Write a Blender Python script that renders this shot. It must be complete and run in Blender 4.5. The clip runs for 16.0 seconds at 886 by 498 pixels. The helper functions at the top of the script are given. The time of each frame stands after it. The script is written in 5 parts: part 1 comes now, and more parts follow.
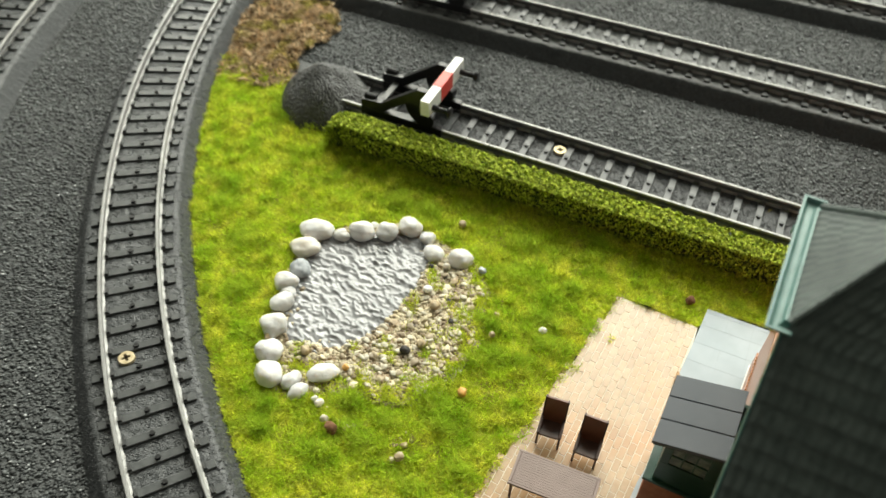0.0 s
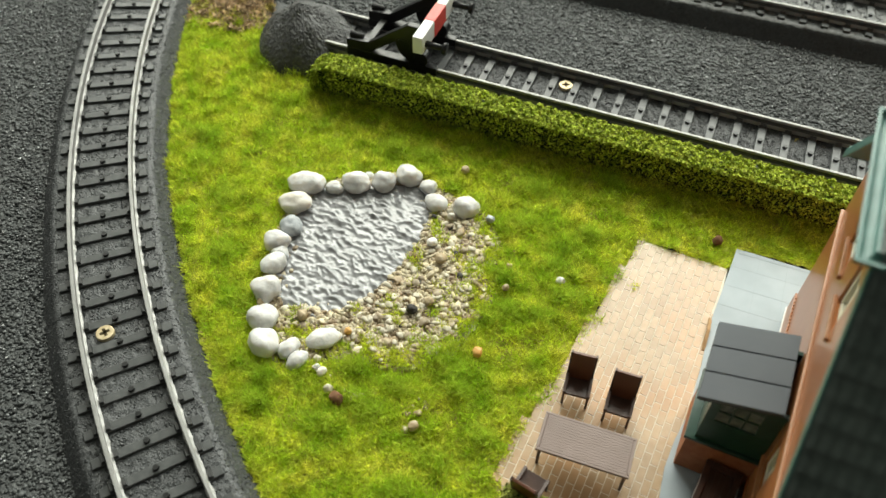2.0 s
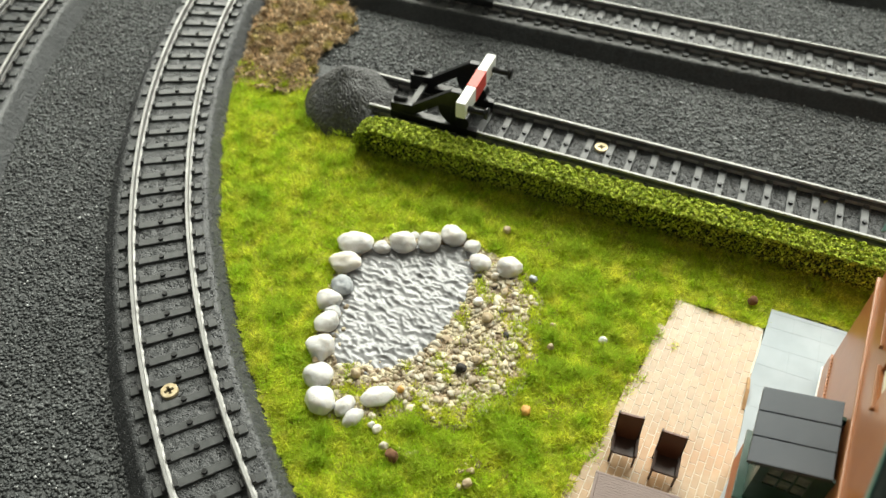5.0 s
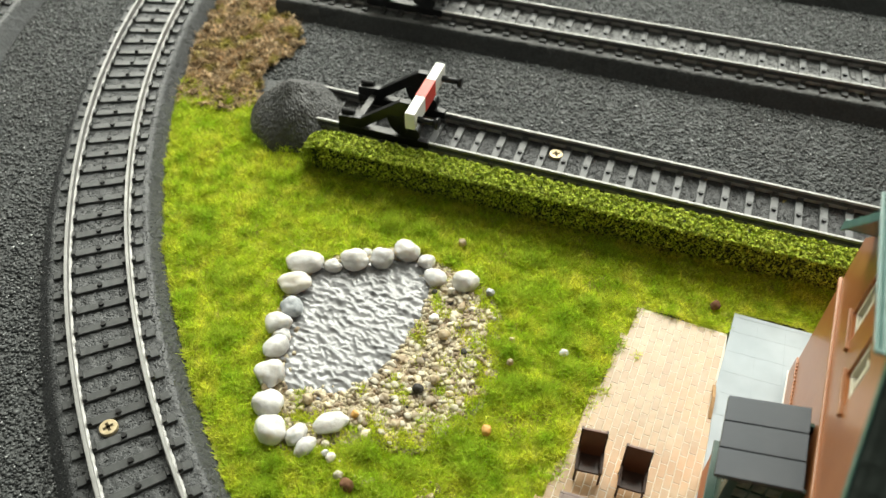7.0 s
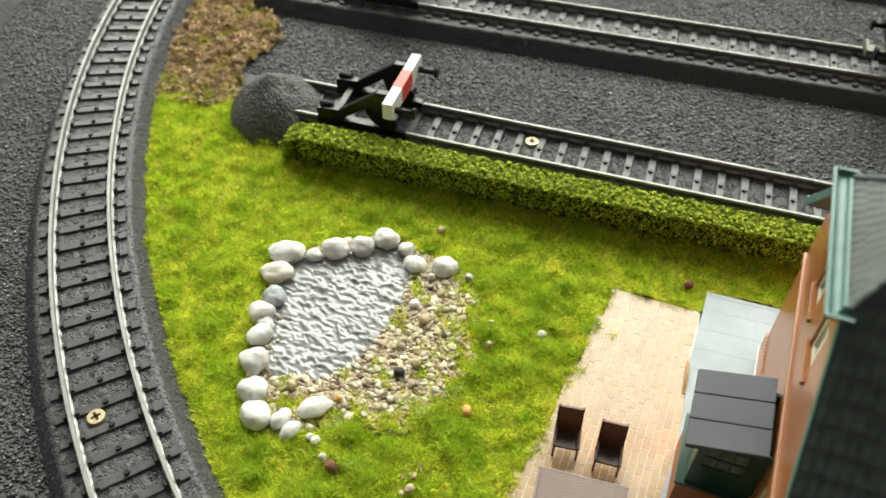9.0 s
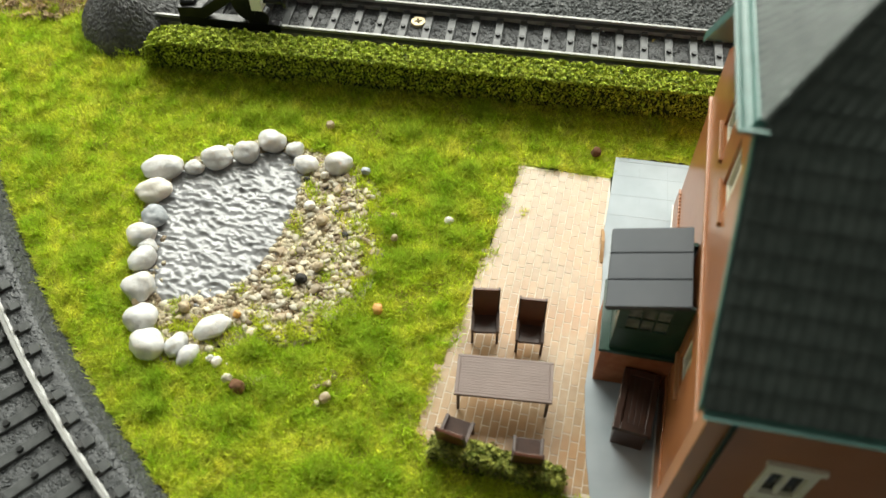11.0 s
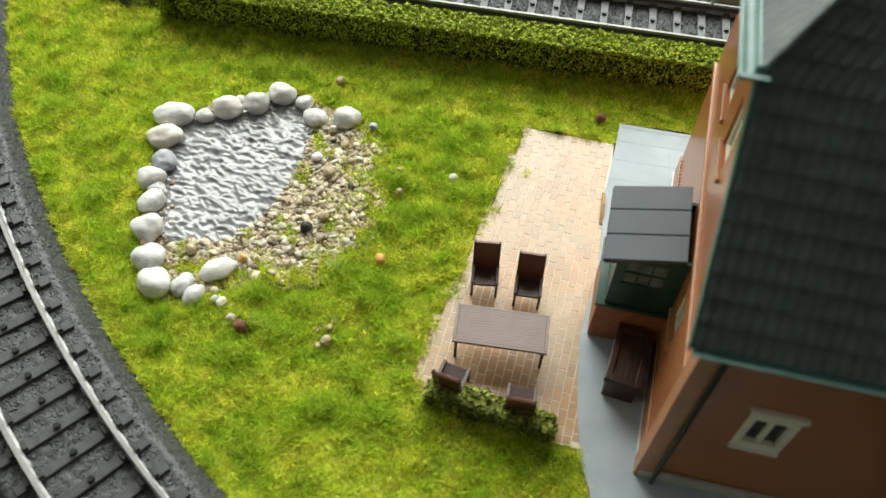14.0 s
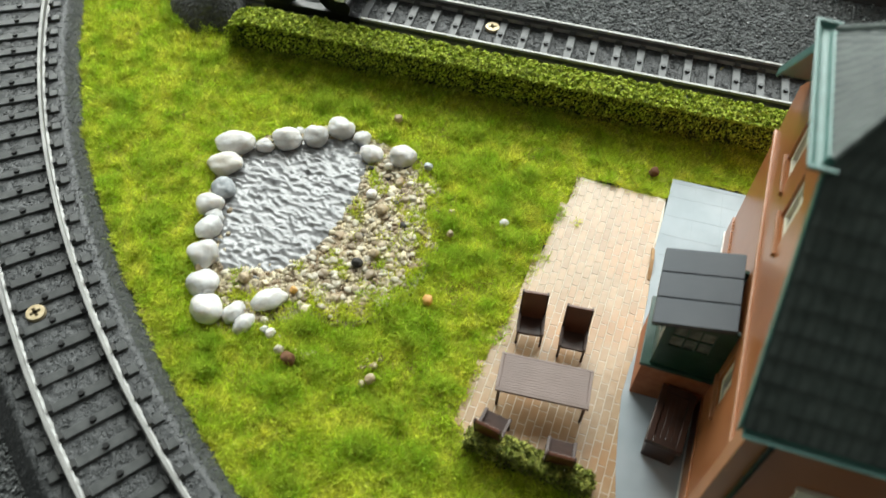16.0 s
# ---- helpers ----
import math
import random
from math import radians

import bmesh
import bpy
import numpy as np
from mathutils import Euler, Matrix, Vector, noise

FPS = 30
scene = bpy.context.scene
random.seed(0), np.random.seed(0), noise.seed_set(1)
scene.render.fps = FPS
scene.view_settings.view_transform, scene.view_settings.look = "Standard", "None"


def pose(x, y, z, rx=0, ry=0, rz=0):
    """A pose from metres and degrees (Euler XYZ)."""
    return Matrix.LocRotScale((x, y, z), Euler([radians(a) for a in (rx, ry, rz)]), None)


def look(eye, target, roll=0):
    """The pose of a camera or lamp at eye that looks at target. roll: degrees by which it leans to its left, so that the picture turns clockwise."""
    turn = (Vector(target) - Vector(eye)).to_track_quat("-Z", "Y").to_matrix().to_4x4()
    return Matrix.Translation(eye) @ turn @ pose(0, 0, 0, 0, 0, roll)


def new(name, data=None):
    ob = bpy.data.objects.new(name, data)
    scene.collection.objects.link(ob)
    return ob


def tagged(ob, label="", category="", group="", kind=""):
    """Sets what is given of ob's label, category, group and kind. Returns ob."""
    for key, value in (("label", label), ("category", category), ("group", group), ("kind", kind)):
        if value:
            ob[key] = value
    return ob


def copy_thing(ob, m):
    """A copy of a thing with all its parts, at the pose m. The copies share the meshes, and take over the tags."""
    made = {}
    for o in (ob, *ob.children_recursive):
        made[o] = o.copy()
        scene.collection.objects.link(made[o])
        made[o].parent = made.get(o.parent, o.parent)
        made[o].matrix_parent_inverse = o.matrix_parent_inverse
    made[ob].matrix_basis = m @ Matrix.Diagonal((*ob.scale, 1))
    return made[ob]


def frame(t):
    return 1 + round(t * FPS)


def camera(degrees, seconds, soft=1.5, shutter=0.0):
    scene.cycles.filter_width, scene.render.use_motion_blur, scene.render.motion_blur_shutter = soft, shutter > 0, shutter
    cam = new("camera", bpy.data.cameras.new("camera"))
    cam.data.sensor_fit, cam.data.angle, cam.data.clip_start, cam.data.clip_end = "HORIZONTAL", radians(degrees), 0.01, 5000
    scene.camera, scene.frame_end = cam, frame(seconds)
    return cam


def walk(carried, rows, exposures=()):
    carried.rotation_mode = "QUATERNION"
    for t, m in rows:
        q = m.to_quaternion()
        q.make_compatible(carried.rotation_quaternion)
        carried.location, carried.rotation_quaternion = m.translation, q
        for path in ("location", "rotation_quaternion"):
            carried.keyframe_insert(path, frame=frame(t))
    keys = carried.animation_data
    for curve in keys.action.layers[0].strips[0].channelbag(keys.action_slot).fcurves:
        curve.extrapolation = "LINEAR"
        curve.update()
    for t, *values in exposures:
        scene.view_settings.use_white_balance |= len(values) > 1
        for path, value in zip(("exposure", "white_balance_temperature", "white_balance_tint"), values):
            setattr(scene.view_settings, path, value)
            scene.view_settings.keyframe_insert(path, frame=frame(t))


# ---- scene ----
# seconds, place in mm, turn in degrees
cam = camera(57.02, 16.0, soft=1.45, shutter=0.4)
cam.data.dof.use_dof, cam.data.dof.focus_distance, cam.data.dof.aperture_fstop = True, 0.225, 19.0
ROWS = [
    (0, 77.29, -133.14, 198.76, 42.608, -1.230, 24.773),
    (0.5, 69.59, -122.80, 181.74, 41.205, -1.419, 22.243),
    (1, 66.58, -120.09, 173.20, 39.853, -0.544, 22.000),
    (1.5, 64.96, -119.20, 176.11, 39.321, -0.368, 21.925),
    (2, 66.76, -123.67, 180.88, 39.644, -0.279, 22.022),
    (2.5, 63.17, -123.39, 182.79, 40.295, -0.249, 22.391),
    (3, 57.16, -122.48, 192.85, 41.507, -0.167, 22.487),
    (3.2, 53.30, -123.34, 192.39, 41.154, -0.258, 22.608),
    (5.5, 56.00, -128.48, 193.75, 42.179, -0.006, 22.112),
    (6, 54.78, -120.95, 186.65, 42.327, -0.380, 20.703),
    (6.5, 58.09, -119.01, 187.32, 42.774, -0.278, 19.609),
    (7, 58.13, -120.65, 187.37, 42.846, -0.119, 19.319),
    (7.5, 61.65, -119.64, 187.56, 42.814, -0.032, 18.904),
    (8, 65.10, -117.03, 188.52, 42.811, 0.410, 18.483),
    (8.5, 63.10, -123.02, 188.57, 42.682, 0.662, 18.647),
    (9, 62.44, -124.71, 189.31, 42.495, 0.143, 17.812),
    (9.5, 63.49, -121.98, 181.89, 41.289, -0.621, 13.840),
    (10, 63.84, -118.80, 177.55, 39.328, 0.862, 9.989),
    (10.2, 64.88, -117.39, 173.40, 38.512, 0.551, 9.042),
    (12.3, 68.01, -125.48, 170.21, 36.643, -0.177, 9.421),
    (12.5, 68.17, -125.42, 171.47, 36.650, -0.442, 9.702),
    (13, 64.51, -129.41, 171.34, 36.400, -0.800, 10.918),
    (13.5, 65.75, -129.85, 169.87, 36.229, -0.932, 11.002),
    (14, 67.68, -128.80, 169.93, 35.977, -1.193, 10.891),
    (14.5, 65.25, -118.29, 172.77, 36.033, -0.600, 10.082),
    (15, 61.92, -111.82, 175.44, 36.894, -0.304, 10.588),
    (15.5, 60.98, -116.62, 176.97, 37.364, -1.265, 13.027),
    (16, 62.65, -125.84, 175.83, 37.100, -1.640, 15.389),
]
walk(cam, [(t, pose(x / 1000, y / 1000, z / 1000, rx, ry, rz)) for t, x, y, z, rx, ry, rz in ROWS],
     exposures=((0, 0.05, 6850, 7), (0.5, 0.1, 6850, 7), (1.5, -0.08, 6750, 6), (3, -0.1, 6750, 6), (5.5, 0.1, 6800, 8),
                (10, 0.08, 6800, 8), (12.5, -0.1, 6550, 9), (14.5, -0.09, 6450, 9), (16, -0.09, 6280, 8)))


# light: one large window stands behind and to the left of the layout; the rest is the room's bounce
MM = 0.001
world = bpy.data.worlds.new("sky")
scene.world = world
world.use_nodes = True
wn = world.node_tree.nodes
wl = world.node_tree.links
sky = wn.new("ShaderNodeTexSky")
sky.sky_type, sky.sun_disc = "NISHITA", False
sky.sun_elevation, sky.sun_rotation = radians(40), radians(-25)
wl.new(sky.outputs[0], wn["Background"].inputs[0])
wn["Background"].inputs[1].default_value = 0.12


def lamp(name, x, y, z, tx, ty, tz, sx, sy, power, colour):
    data = bpy.data.lights.new(name, "AREA")
    data.shape, data.size, data.size_y = "RECTANGLE", sx, sy
    data.energy, data.color = power, colour
    ob = new(name, data)
    ob.matrix_world = look((x, y, z), (tx, ty, tz))
    return ob


WINDOW = (-1.05, 0.6, 0.36, 1.5)     # x0, x1, z0, z1 of the opening
WALL_Y = 0.88
lamp("window_light", (WINDOW[0] + WINDOW[1]) / 2, WALL_Y + 0.02, (WINDOW[2] + WINDOW[3]) / 2,
     (WINDOW[0] + WINDOW[1]) / 2, 0, (WINDOW[2] + WINDOW[3]) / 2, WINDOW[1] - WINDOW[0], WINDOW[3] - WINDOW[2], 56.0, (0.97, 1.0, 0.92))

# ---- materials ----
def mat(name, c1, c2, size=3.0, rough=0.6, bump=0.0, bsize=0.6, metal=0.0, spec=0.5, island=0.0, per_object=0.0,
        stain=0.0, stain_size=25.0, coat=0.0, detail=4.0, c3=None, c3_size=12.0, c3_edge=(0.5, 0.65), thin=0.0, soft=0.0):
    """c1, c2: base colours mixed by a noise of that size in mm; stain: how much a large noise darkens; c3: a third colour in patches."""
    m = bpy.data.materials.new(name)
    m.use_nodes = True
    n, l = m.node_tree.nodes, m.node_tree.links
    p = n["Principled BSDF"]
    p.inputs["Roughness"].default_value, p.inputs["Metallic"].default_value = rough, metal
    p.inputs["Specular IOR Level"].default_value = spec
    p.inputs["Coat Weight"].default_value = coat
    if soft:
        p.inputs["Subsurface Weight"].default_value, p.inputs["Subsurface Scale"].default_value = soft, 3.5 * MM
        p.inputs["Subsurface Radius"].default_value = (1.0, 0.9, 0.8)
    geo = n.new("ShaderNodeNewGeometry")

    def noise_of(mm, det=detail):
        t = n.new("ShaderNodeTexNoise")
        t.inputs["Scale"].default_value, t.inputs["Detail"].default_value = 1000.0 / mm, det
        l.new(geo.outputs["Position"], t.inputs["Vector"])
        return t.outputs["Fac"]

    def ramp(fac, a, b):
        r = n.new("ShaderNodeMapRange")
        r.inputs["From Min"].default_value, r.inputs["From Max"].default_value = a, b
        l.new(fac, r.inputs["Value"])
        return r.outputs["Result"]

    def mix(fac, a, b, kind="MIX"):
        x = n.new("ShaderNodeMix")
        x.data_type, x.blend_type = "RGBA", kind
        for sock, val in ((x.inputs[0], fac), (x.inputs[6], a), (x.inputs[7], b)):
            if isinstance(val, (int, float)):
                sock.default_value = val
            elif isinstance(val, tuple):
                sock.default_value = (*val, 1.0)
            else:
                l.new(val, sock)
        return x.outputs[2]

    col = mix(ramp(noise_of(size), 0.35, 0.65), c1, c2)
    if c3:
        col = mix(ramp(noise_of(c3_size, 3.0), *c3_edge), col, c3)
    if stain:
        dark = ramp(noise_of(stain_size, 3.0), 0.3, 0.7)
        d = n.new("ShaderNodeMath")
        d.operation, d.inputs[1].default_value, d.inputs[2].default_value = "MULTIPLY_ADD", stain, 1.0 - stain
        l.new(dark, d.inputs[0])
        col = mix(1.0, col, d.outputs[0], "MULTIPLY")
    for amount, source in ((island, "Random Per Island"), (per_object, None)):
        if amount:
            rnd = geo.outputs["Random Per Island"] if source else n.new("ShaderNodeObjectInfo").outputs["Random"]
            h = n.new("ShaderNodeHueSaturation")
            v = n.new("ShaderNodeMapRange")
            v.inputs["To Min"].default_value, v.inputs["To Max"].default_value = 1.0 - amount, 1.0 + amount
            l.new(rnd, v.inputs["Value"])
            l.new(v.outputs["Result"], h.inputs["Value"])
            l.new(col, h.inputs["Color"])
            col = h.outputs["Color"]
    l.new(col, p.inputs["Base Color"])
    if bump:
        b = n.new("ShaderNodeBump")
        b.inputs["Strength"].default_value, b.inputs["Distance"].default_value = 1.0, bump * MM
        l.new(noise_of(bsize, 3.0), b.inputs["Height"])
        l.new(b.outputs["Normal"], p.inputs["Normal"])
    if thin:
        t, x = n.new("ShaderNodeBsdfTranslucent"), n.new("ShaderNodeMixShader")
        l.new(col, t.inputs["Color"])
        x.inputs[0].default_value = thin
        l.new(p.outputs[0], x.inputs[1])
        l.new(t.outputs[0], x.inputs[2])
        l.new(x.outputs[0], n["Material Output"].inputs["Surface"])
    return m


M = {
    "joint": mat("paving_line", (0.34, 0.39, 0.42), (0.385, 0.435, 0.467), 4.0, 0.45, spec=0.25),
    # pale mottling stands in for light reflected by the bay's panes
    "bay_glass": mat("bay_glazing_reflection", (0.1, 0.12, 0.11), (0.2, 0.225, 0.21), 2.2, 0.25),
    # tones of the unseen room, set for how much light they bounce
    "room": mat("painted_plaster", (0.2, 0.198, 0.19), (0.22, 0.218, 0.208), 300, 0.9, 0.6, 8),
    "room_white": mat("bright_bounce_wall", (0.6, 0.6, 0.585), (0.64, 0.64, 0.625), 300, 0.9, 0.6, 8),
    "room_dark": mat("dim_bounce_wall", (0.09, 0.088, 0.085), (0.11, 0.108, 0.104), 300, 0.9, 0.6, 8),
    "room_floor": mat("room_floor_boards", (0.2, 0.16, 0.12), (0.24, 0.19, 0.14), 90, 0.6),
    "ballast": mat("ballast_ground", (0.06, 0.064, 0.064), (0.1, 0.105, 0.105), 1.1, 0.62, 0.5, 0.9, stain=0.3, stain_size=40),
    "fleck": mat("pale_ballast_fleck", (0.3, 0.31, 0.31), (0.45, 0.46, 0.46), 2.0, 0.7, island=0.3),
    "stone": mat("ballast_chips", (0.05, 0.055, 0.055), (0.105, 0.111, 0.11), 3.0, 0.5, island=0.5, stain=0.3, stain_size=40),
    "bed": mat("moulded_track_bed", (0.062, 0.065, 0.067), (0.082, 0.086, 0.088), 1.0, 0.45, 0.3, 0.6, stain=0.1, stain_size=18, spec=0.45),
    # slope tones: darker copies of the bed that carry the slopes' shade
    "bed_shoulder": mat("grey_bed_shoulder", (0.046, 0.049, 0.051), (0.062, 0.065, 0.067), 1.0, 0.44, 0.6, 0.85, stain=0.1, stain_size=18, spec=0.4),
    "bed_slope": mat("shaded_bed_slope", (0.036, 0.038, 0.039), (0.05, 0.053, 0.054), 1.0, 0.5, 0.3, 0.6, stain=0.1, stain_size=18, spec=0.3),
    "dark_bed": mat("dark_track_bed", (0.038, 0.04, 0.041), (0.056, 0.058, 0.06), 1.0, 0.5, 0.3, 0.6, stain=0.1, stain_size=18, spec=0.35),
    "pale_bed": mat("pale_track_bed", (0.115, 0.118, 0.117), (0.15, 0.153, 0.151), 1.0, 0.45, 0.3, 0.7, stain=0.15, stain_size=18, spec=0.5),
    "bed_grit": mat("bed_grains", (0.07, 0.073, 0.075), (0.115, 0.119, 0.121), 3.0, 0.5, island=0.35, spec=0.45),
    "sleeper": mat("sleeper_plastic", (0.06, 0.063, 0.063), (0.088, 0.092, 0.091), 2.0, 0.42, 0.03, 0.5, stain=0.2, stain_size=12, per_object=0.12, spec=0.45),
    # one rail metal in two tones: how each track catches light is in the colour
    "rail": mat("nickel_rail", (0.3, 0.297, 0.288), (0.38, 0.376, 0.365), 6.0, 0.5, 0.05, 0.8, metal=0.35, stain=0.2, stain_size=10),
    "dull_rail": mat("rail_as_lit", (0.36, 0.355, 0.34), (0.47, 0.464, 0.446), 5.0, 0.55, 0.05, 0.8, metal=0.35, stain=0.25, stain_size=9),
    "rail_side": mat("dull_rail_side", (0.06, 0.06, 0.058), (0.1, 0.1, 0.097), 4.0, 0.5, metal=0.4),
    # pale tone that stands in for light shining off the rail's side
    "pale_side": mat("pale_rail_side", (0.26, 0.255, 0.245), (0.36, 0.35, 0.335), 2.0, 0.5, metal=0.3),
    "clip": mat("rail_clip_plastic", (0.036, 0.037, 0.037), (0.054, 0.055, 0.054), 2.0, 0.4),
    "stud": mat("dark_contact_stud", (0.01, 0.01, 0.01), (0.02, 0.02, 0.02), 1.0, 0.4, metal=0.3),
    "brass": mat("brass_screw_metal", (0.46, 0.37, 0.22), (0.58, 0.49, 0.32), 1.2, 0.5, 0.04, 0.6, metal=0.55),
    "dark_slot": mat("screw_slot_shade", (0.06, 0.045, 0.025), (0.09, 0.07, 0.04), 1.0, 1.0, spec=0.0),
    "soil": mat("lawn_soil", (0.46, 0.52, 0.06), (0.6, 0.6, 0.11), 3.0, 0.95, 0.7, 1.2, c3=(0.36, 0.3, 0.1), c3_size=14),
    "grass": mat("static_grass", (0.58, 0.69, 0.06), (0.78, 0.77, 0.13), 8.0, 0.8, island=0.42, c3=(0.41, 0.595, 0.05), c3_size=7, c3_edge=(0.45, 0.72), spec=0.15, thin=0.5),
    "blade": mat("long_grass_fibre", (0.44, 0.6, 0.035), (0.74, 0.74, 0.09), 4.0, 0.8, island=0.5, spec=0.1, thin=0.5),
    "tuft": mat("dark_grass_tuft", (0.4, 0.575, 0.05), (0.58, 0.69, 0.085), 8.0, 0.85, island=0.3, spec=0.15, thin=0.5),
    "hedge": mat("hedge_foam_leaves", (0.215, 0.3, 0.014), (0.48, 0.545, 0.065), 2.0, 0.7, island=0.6, spec=0.2, thin=0.04),
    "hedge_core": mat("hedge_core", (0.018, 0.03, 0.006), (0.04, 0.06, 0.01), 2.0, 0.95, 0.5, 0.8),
    "low_hedge": mat("low_hedge_leaves", (0.1, 0.13, 0.015), (0.36, 0.37, 0.08), 1.6, 0.75, island=0.65, spec=0.25),
    "dry": mat("dry_turf_fibres", (0.46, 0.32, 0.18), (0.8, 0.63, 0.42), 4.0, 0.8, island=0.6, c3=(0.46, 0.4, 0.1), c3_size=9, stain=0.3, stain_size=5, spec=0.2, thin=0.3),
    "dry_soil": mat("dry_turf_soil", (0.22, 0.15, 0.085), (0.34, 0.245, 0.145), 3.0, 0.95, 0.6, 1.0),
    "mound": mat("sanded_ballast_mound", (0.055, 0.055, 0.055), (0.095, 0.095, 0.093), 1.0, 0.5, 0.22, 0.4, stain=0.15),
    "quartz": mat("white_quartz_pebble", (0.62, 0.607, 0.585), (0.72, 0.705, 0.685), 3.0, 0.42, 0.3, 1.6, stain=0.1, stain_size=5, per_object=0.05, soft=0.8),
    "grey_stone": mat("grey_river_pebble", (0.6, 0.592, 0.575), (0.72, 0.713, 0.695), 3.0, 0.48, 0.3, 1.6, stain=0.2, stain_size=4, per_object=0.08, soft=0.6),
    "slate": mat("blue_grey_pebble", (0.3, 0.33, 0.35), (0.48, 0.5, 0.52), 2.0, 0.5, 0.15, 1.5, stain=0.3, stain_size=4),
    "cream": mat("cream_pebble", (0.69, 0.645, 0.57), (0.75, 0.715, 0.65), 3.0, 0.5, 0.2, 2.0, stain=0.1, stain_size=5, soft=0.5),
    "gravel": mat("pond_gravel", (0.46, 0.39, 0.25), (0.57, 0.5, 0.35), 2.5, 0.5, 0.1, 0.6, island=0.35, c3=(0.29, 0.215, 0.13), c3_size=3.0, c3_edge=(0.5, 0.58)),
    "gravel_pale": mat("pale_gravel_stone", (0.49, 0.44, 0.33), (0.61, 0.56, 0.45), 2.0, 0.5, 0.12, 0.8, per_object=0.15),
    "gravel_tan": mat("tan_gravel_stone", (0.31, 0.24, 0.15), (0.44, 0.365, 0.255), 2.0, 0.5, 0.12, 0.8, per_object=0.25),
    "gravel_bed": mat("pond_gravel_glue", (0.47, 0.42, 0.29), (0.6, 0.55, 0.41), 2.0, 0.35, 0.5, 0.9, c3=(0.2, 0.23, 0.05), c3_size=7),
    "tan": mat("tan_pebble", (0.4, 0.3, 0.17), (0.5, 0.4, 0.26), 2.0, 0.5, 0.1, 0.8),
    "orange": mat("orange_pebble", (0.6, 0.3, 0.06), (0.66, 0.38, 0.12), 2.0, 0.5, 0.1, 0.8),
    "rust": mat("red_brown_pebble", (0.15, 0.07, 0.032), (0.2, 0.095, 0.045), 1.0, 0.9, 0.1, 0.8),
    "black_pebble": mat("black_pebble", (0.022, 0.019, 0.016), (0.045, 0.04, 0.034), 1.0, 0.7, 0.1, 0.8),
    "water": mat("rippled_clear_resin_water", (0.25, 0.252, 0.258), (0.3, 0.302, 0.308), 6.0, 0.035, 0.0, 1.3, spec=0.6),
    "pond_bed": mat("pond_bed", (0.12, 0.12, 0.1), (0.2, 0.19, 0.15), 4.0, 0.8),
    "brick_pave": mat("tan_paving_brick", (0.42, 0.265, 0.132), (0.49, 0.33, 0.185), 2.5, 0.36, 0.02, 0.8, c3=(0.5, 0.25, 0.09), c3_size=24, c3_edge=(0.48, 0.72), per_object=0.1, stain=0.14, stain_size=16, spec=0.75),
    "card_edge": mat("brown_card_edge", (0.34, 0.19, 0.075), (0.42, 0.25, 0.11), 1.5, 0.7, 0.05, 0.6),
    "mortar": mat("pale_paving_joint", (0.63, 0.545, 0.42), (0.7, 0.61, 0.49), 2.0, 0.4, 0.02, 0.6),
    "slab": mat("pale_grey_card_paving", (0.39, 0.445, 0.482), (0.44, 0.495, 0.532), 9.0, 0.45, 0.02, 2.0, stain=0.1, stain_size=18, spec=0.25),
    "wall": mat("terracotta_plaster", (0.37, 0.137, 0.048), (0.405, 0.155, 0.057), 9.0, 0.28, 0.03, 1.5, stain=0.1, stain_size=30, spec=0.5),
    "belt": mat("terracotta_moulding", (0.38, 0.165, 0.072), (0.42, 0.185, 0.084), 9.0, 0.4, 0.02, 1.5, spec=0.6),
    "plinth": mat("pale_stone_plinth", (0.45, 0.44, 0.38), (0.55, 0.53, 0.47), 3.0, 0.7, 0.1, 0.8, stain=0.15),
    "base_brick": mat("bay_brick", (0.34, 0.115, 0.045), (0.42, 0.16, 0.07), 2.0, 0.65, 0.1, 0.8, stain=0.15),
    "roof": mat("dark_slate_tiles", (0.062, 0.082, 0.074), (0.094, 0.118, 0.107), 2.5, 0.42, 0.1, 0.8, island=0.15, stain=0.25, stain_size=14),
    "trim": mat("sea_green_gutter", (0.06, 0.155, 0.135), (0.085, 0.2, 0.175), 4.0, 0.38, 0.04, 1.0, stain=0.1),
    "green": mat("dark_green_frame", (0.01, 0.042, 0.027), (0.016, 0.056, 0.036), 3.0, 0.35, 0.03, 0.9),
    "pipe": mat("dark_downpipe_plastic", (0.012, 0.022, 0.014), (0.02, 0.032, 0.02), 3.0, 0.55, 0.02, 0.9, spec=0.3),
    "bay_roof": mat("bay_roof_sheet", (0.08, 0.089, 0.102), (0.096, 0.105, 0.118), 12.0, 0.5, 0.01, 1.2, stain=0.06, stain_size=20, spec=0.2),
    "cream_frame": mat("cream_window_frame", (0.72, 0.68, 0.54), (0.8, 0.76, 0.62), 3.0, 0.5, 0.04, 0.8),
    "white": mat("white_plastic", (0.78, 0.78, 0.75), (0.84, 0.83, 0.8), 4.0, 0.4, 0.03, 1.0),
    "red": mat("red_paint", (0.62, 0.04, 0.025), (0.7, 0.06, 0.035), 3.0, 0.4, 0.03, 1.0),
    "black": mat("black_plastic", (0.007, 0.007, 0.008), (0.013, 0.013, 0.014), 3.0, 0.3, 0.02, 0.8, spec=0.35),
    "navy": mat("navy_wagon_plastic", (0.012, 0.017, 0.03), (0.02, 0.027, 0.044), 4.0, 0.4, 0.02, 0.9),
    "coupling": mat("worn_coupling_metal", (0.12, 0.11, 0.095), (0.2, 0.19, 0.165), 2.0, 0.5, 0.03, 0.6, metal=0.3),
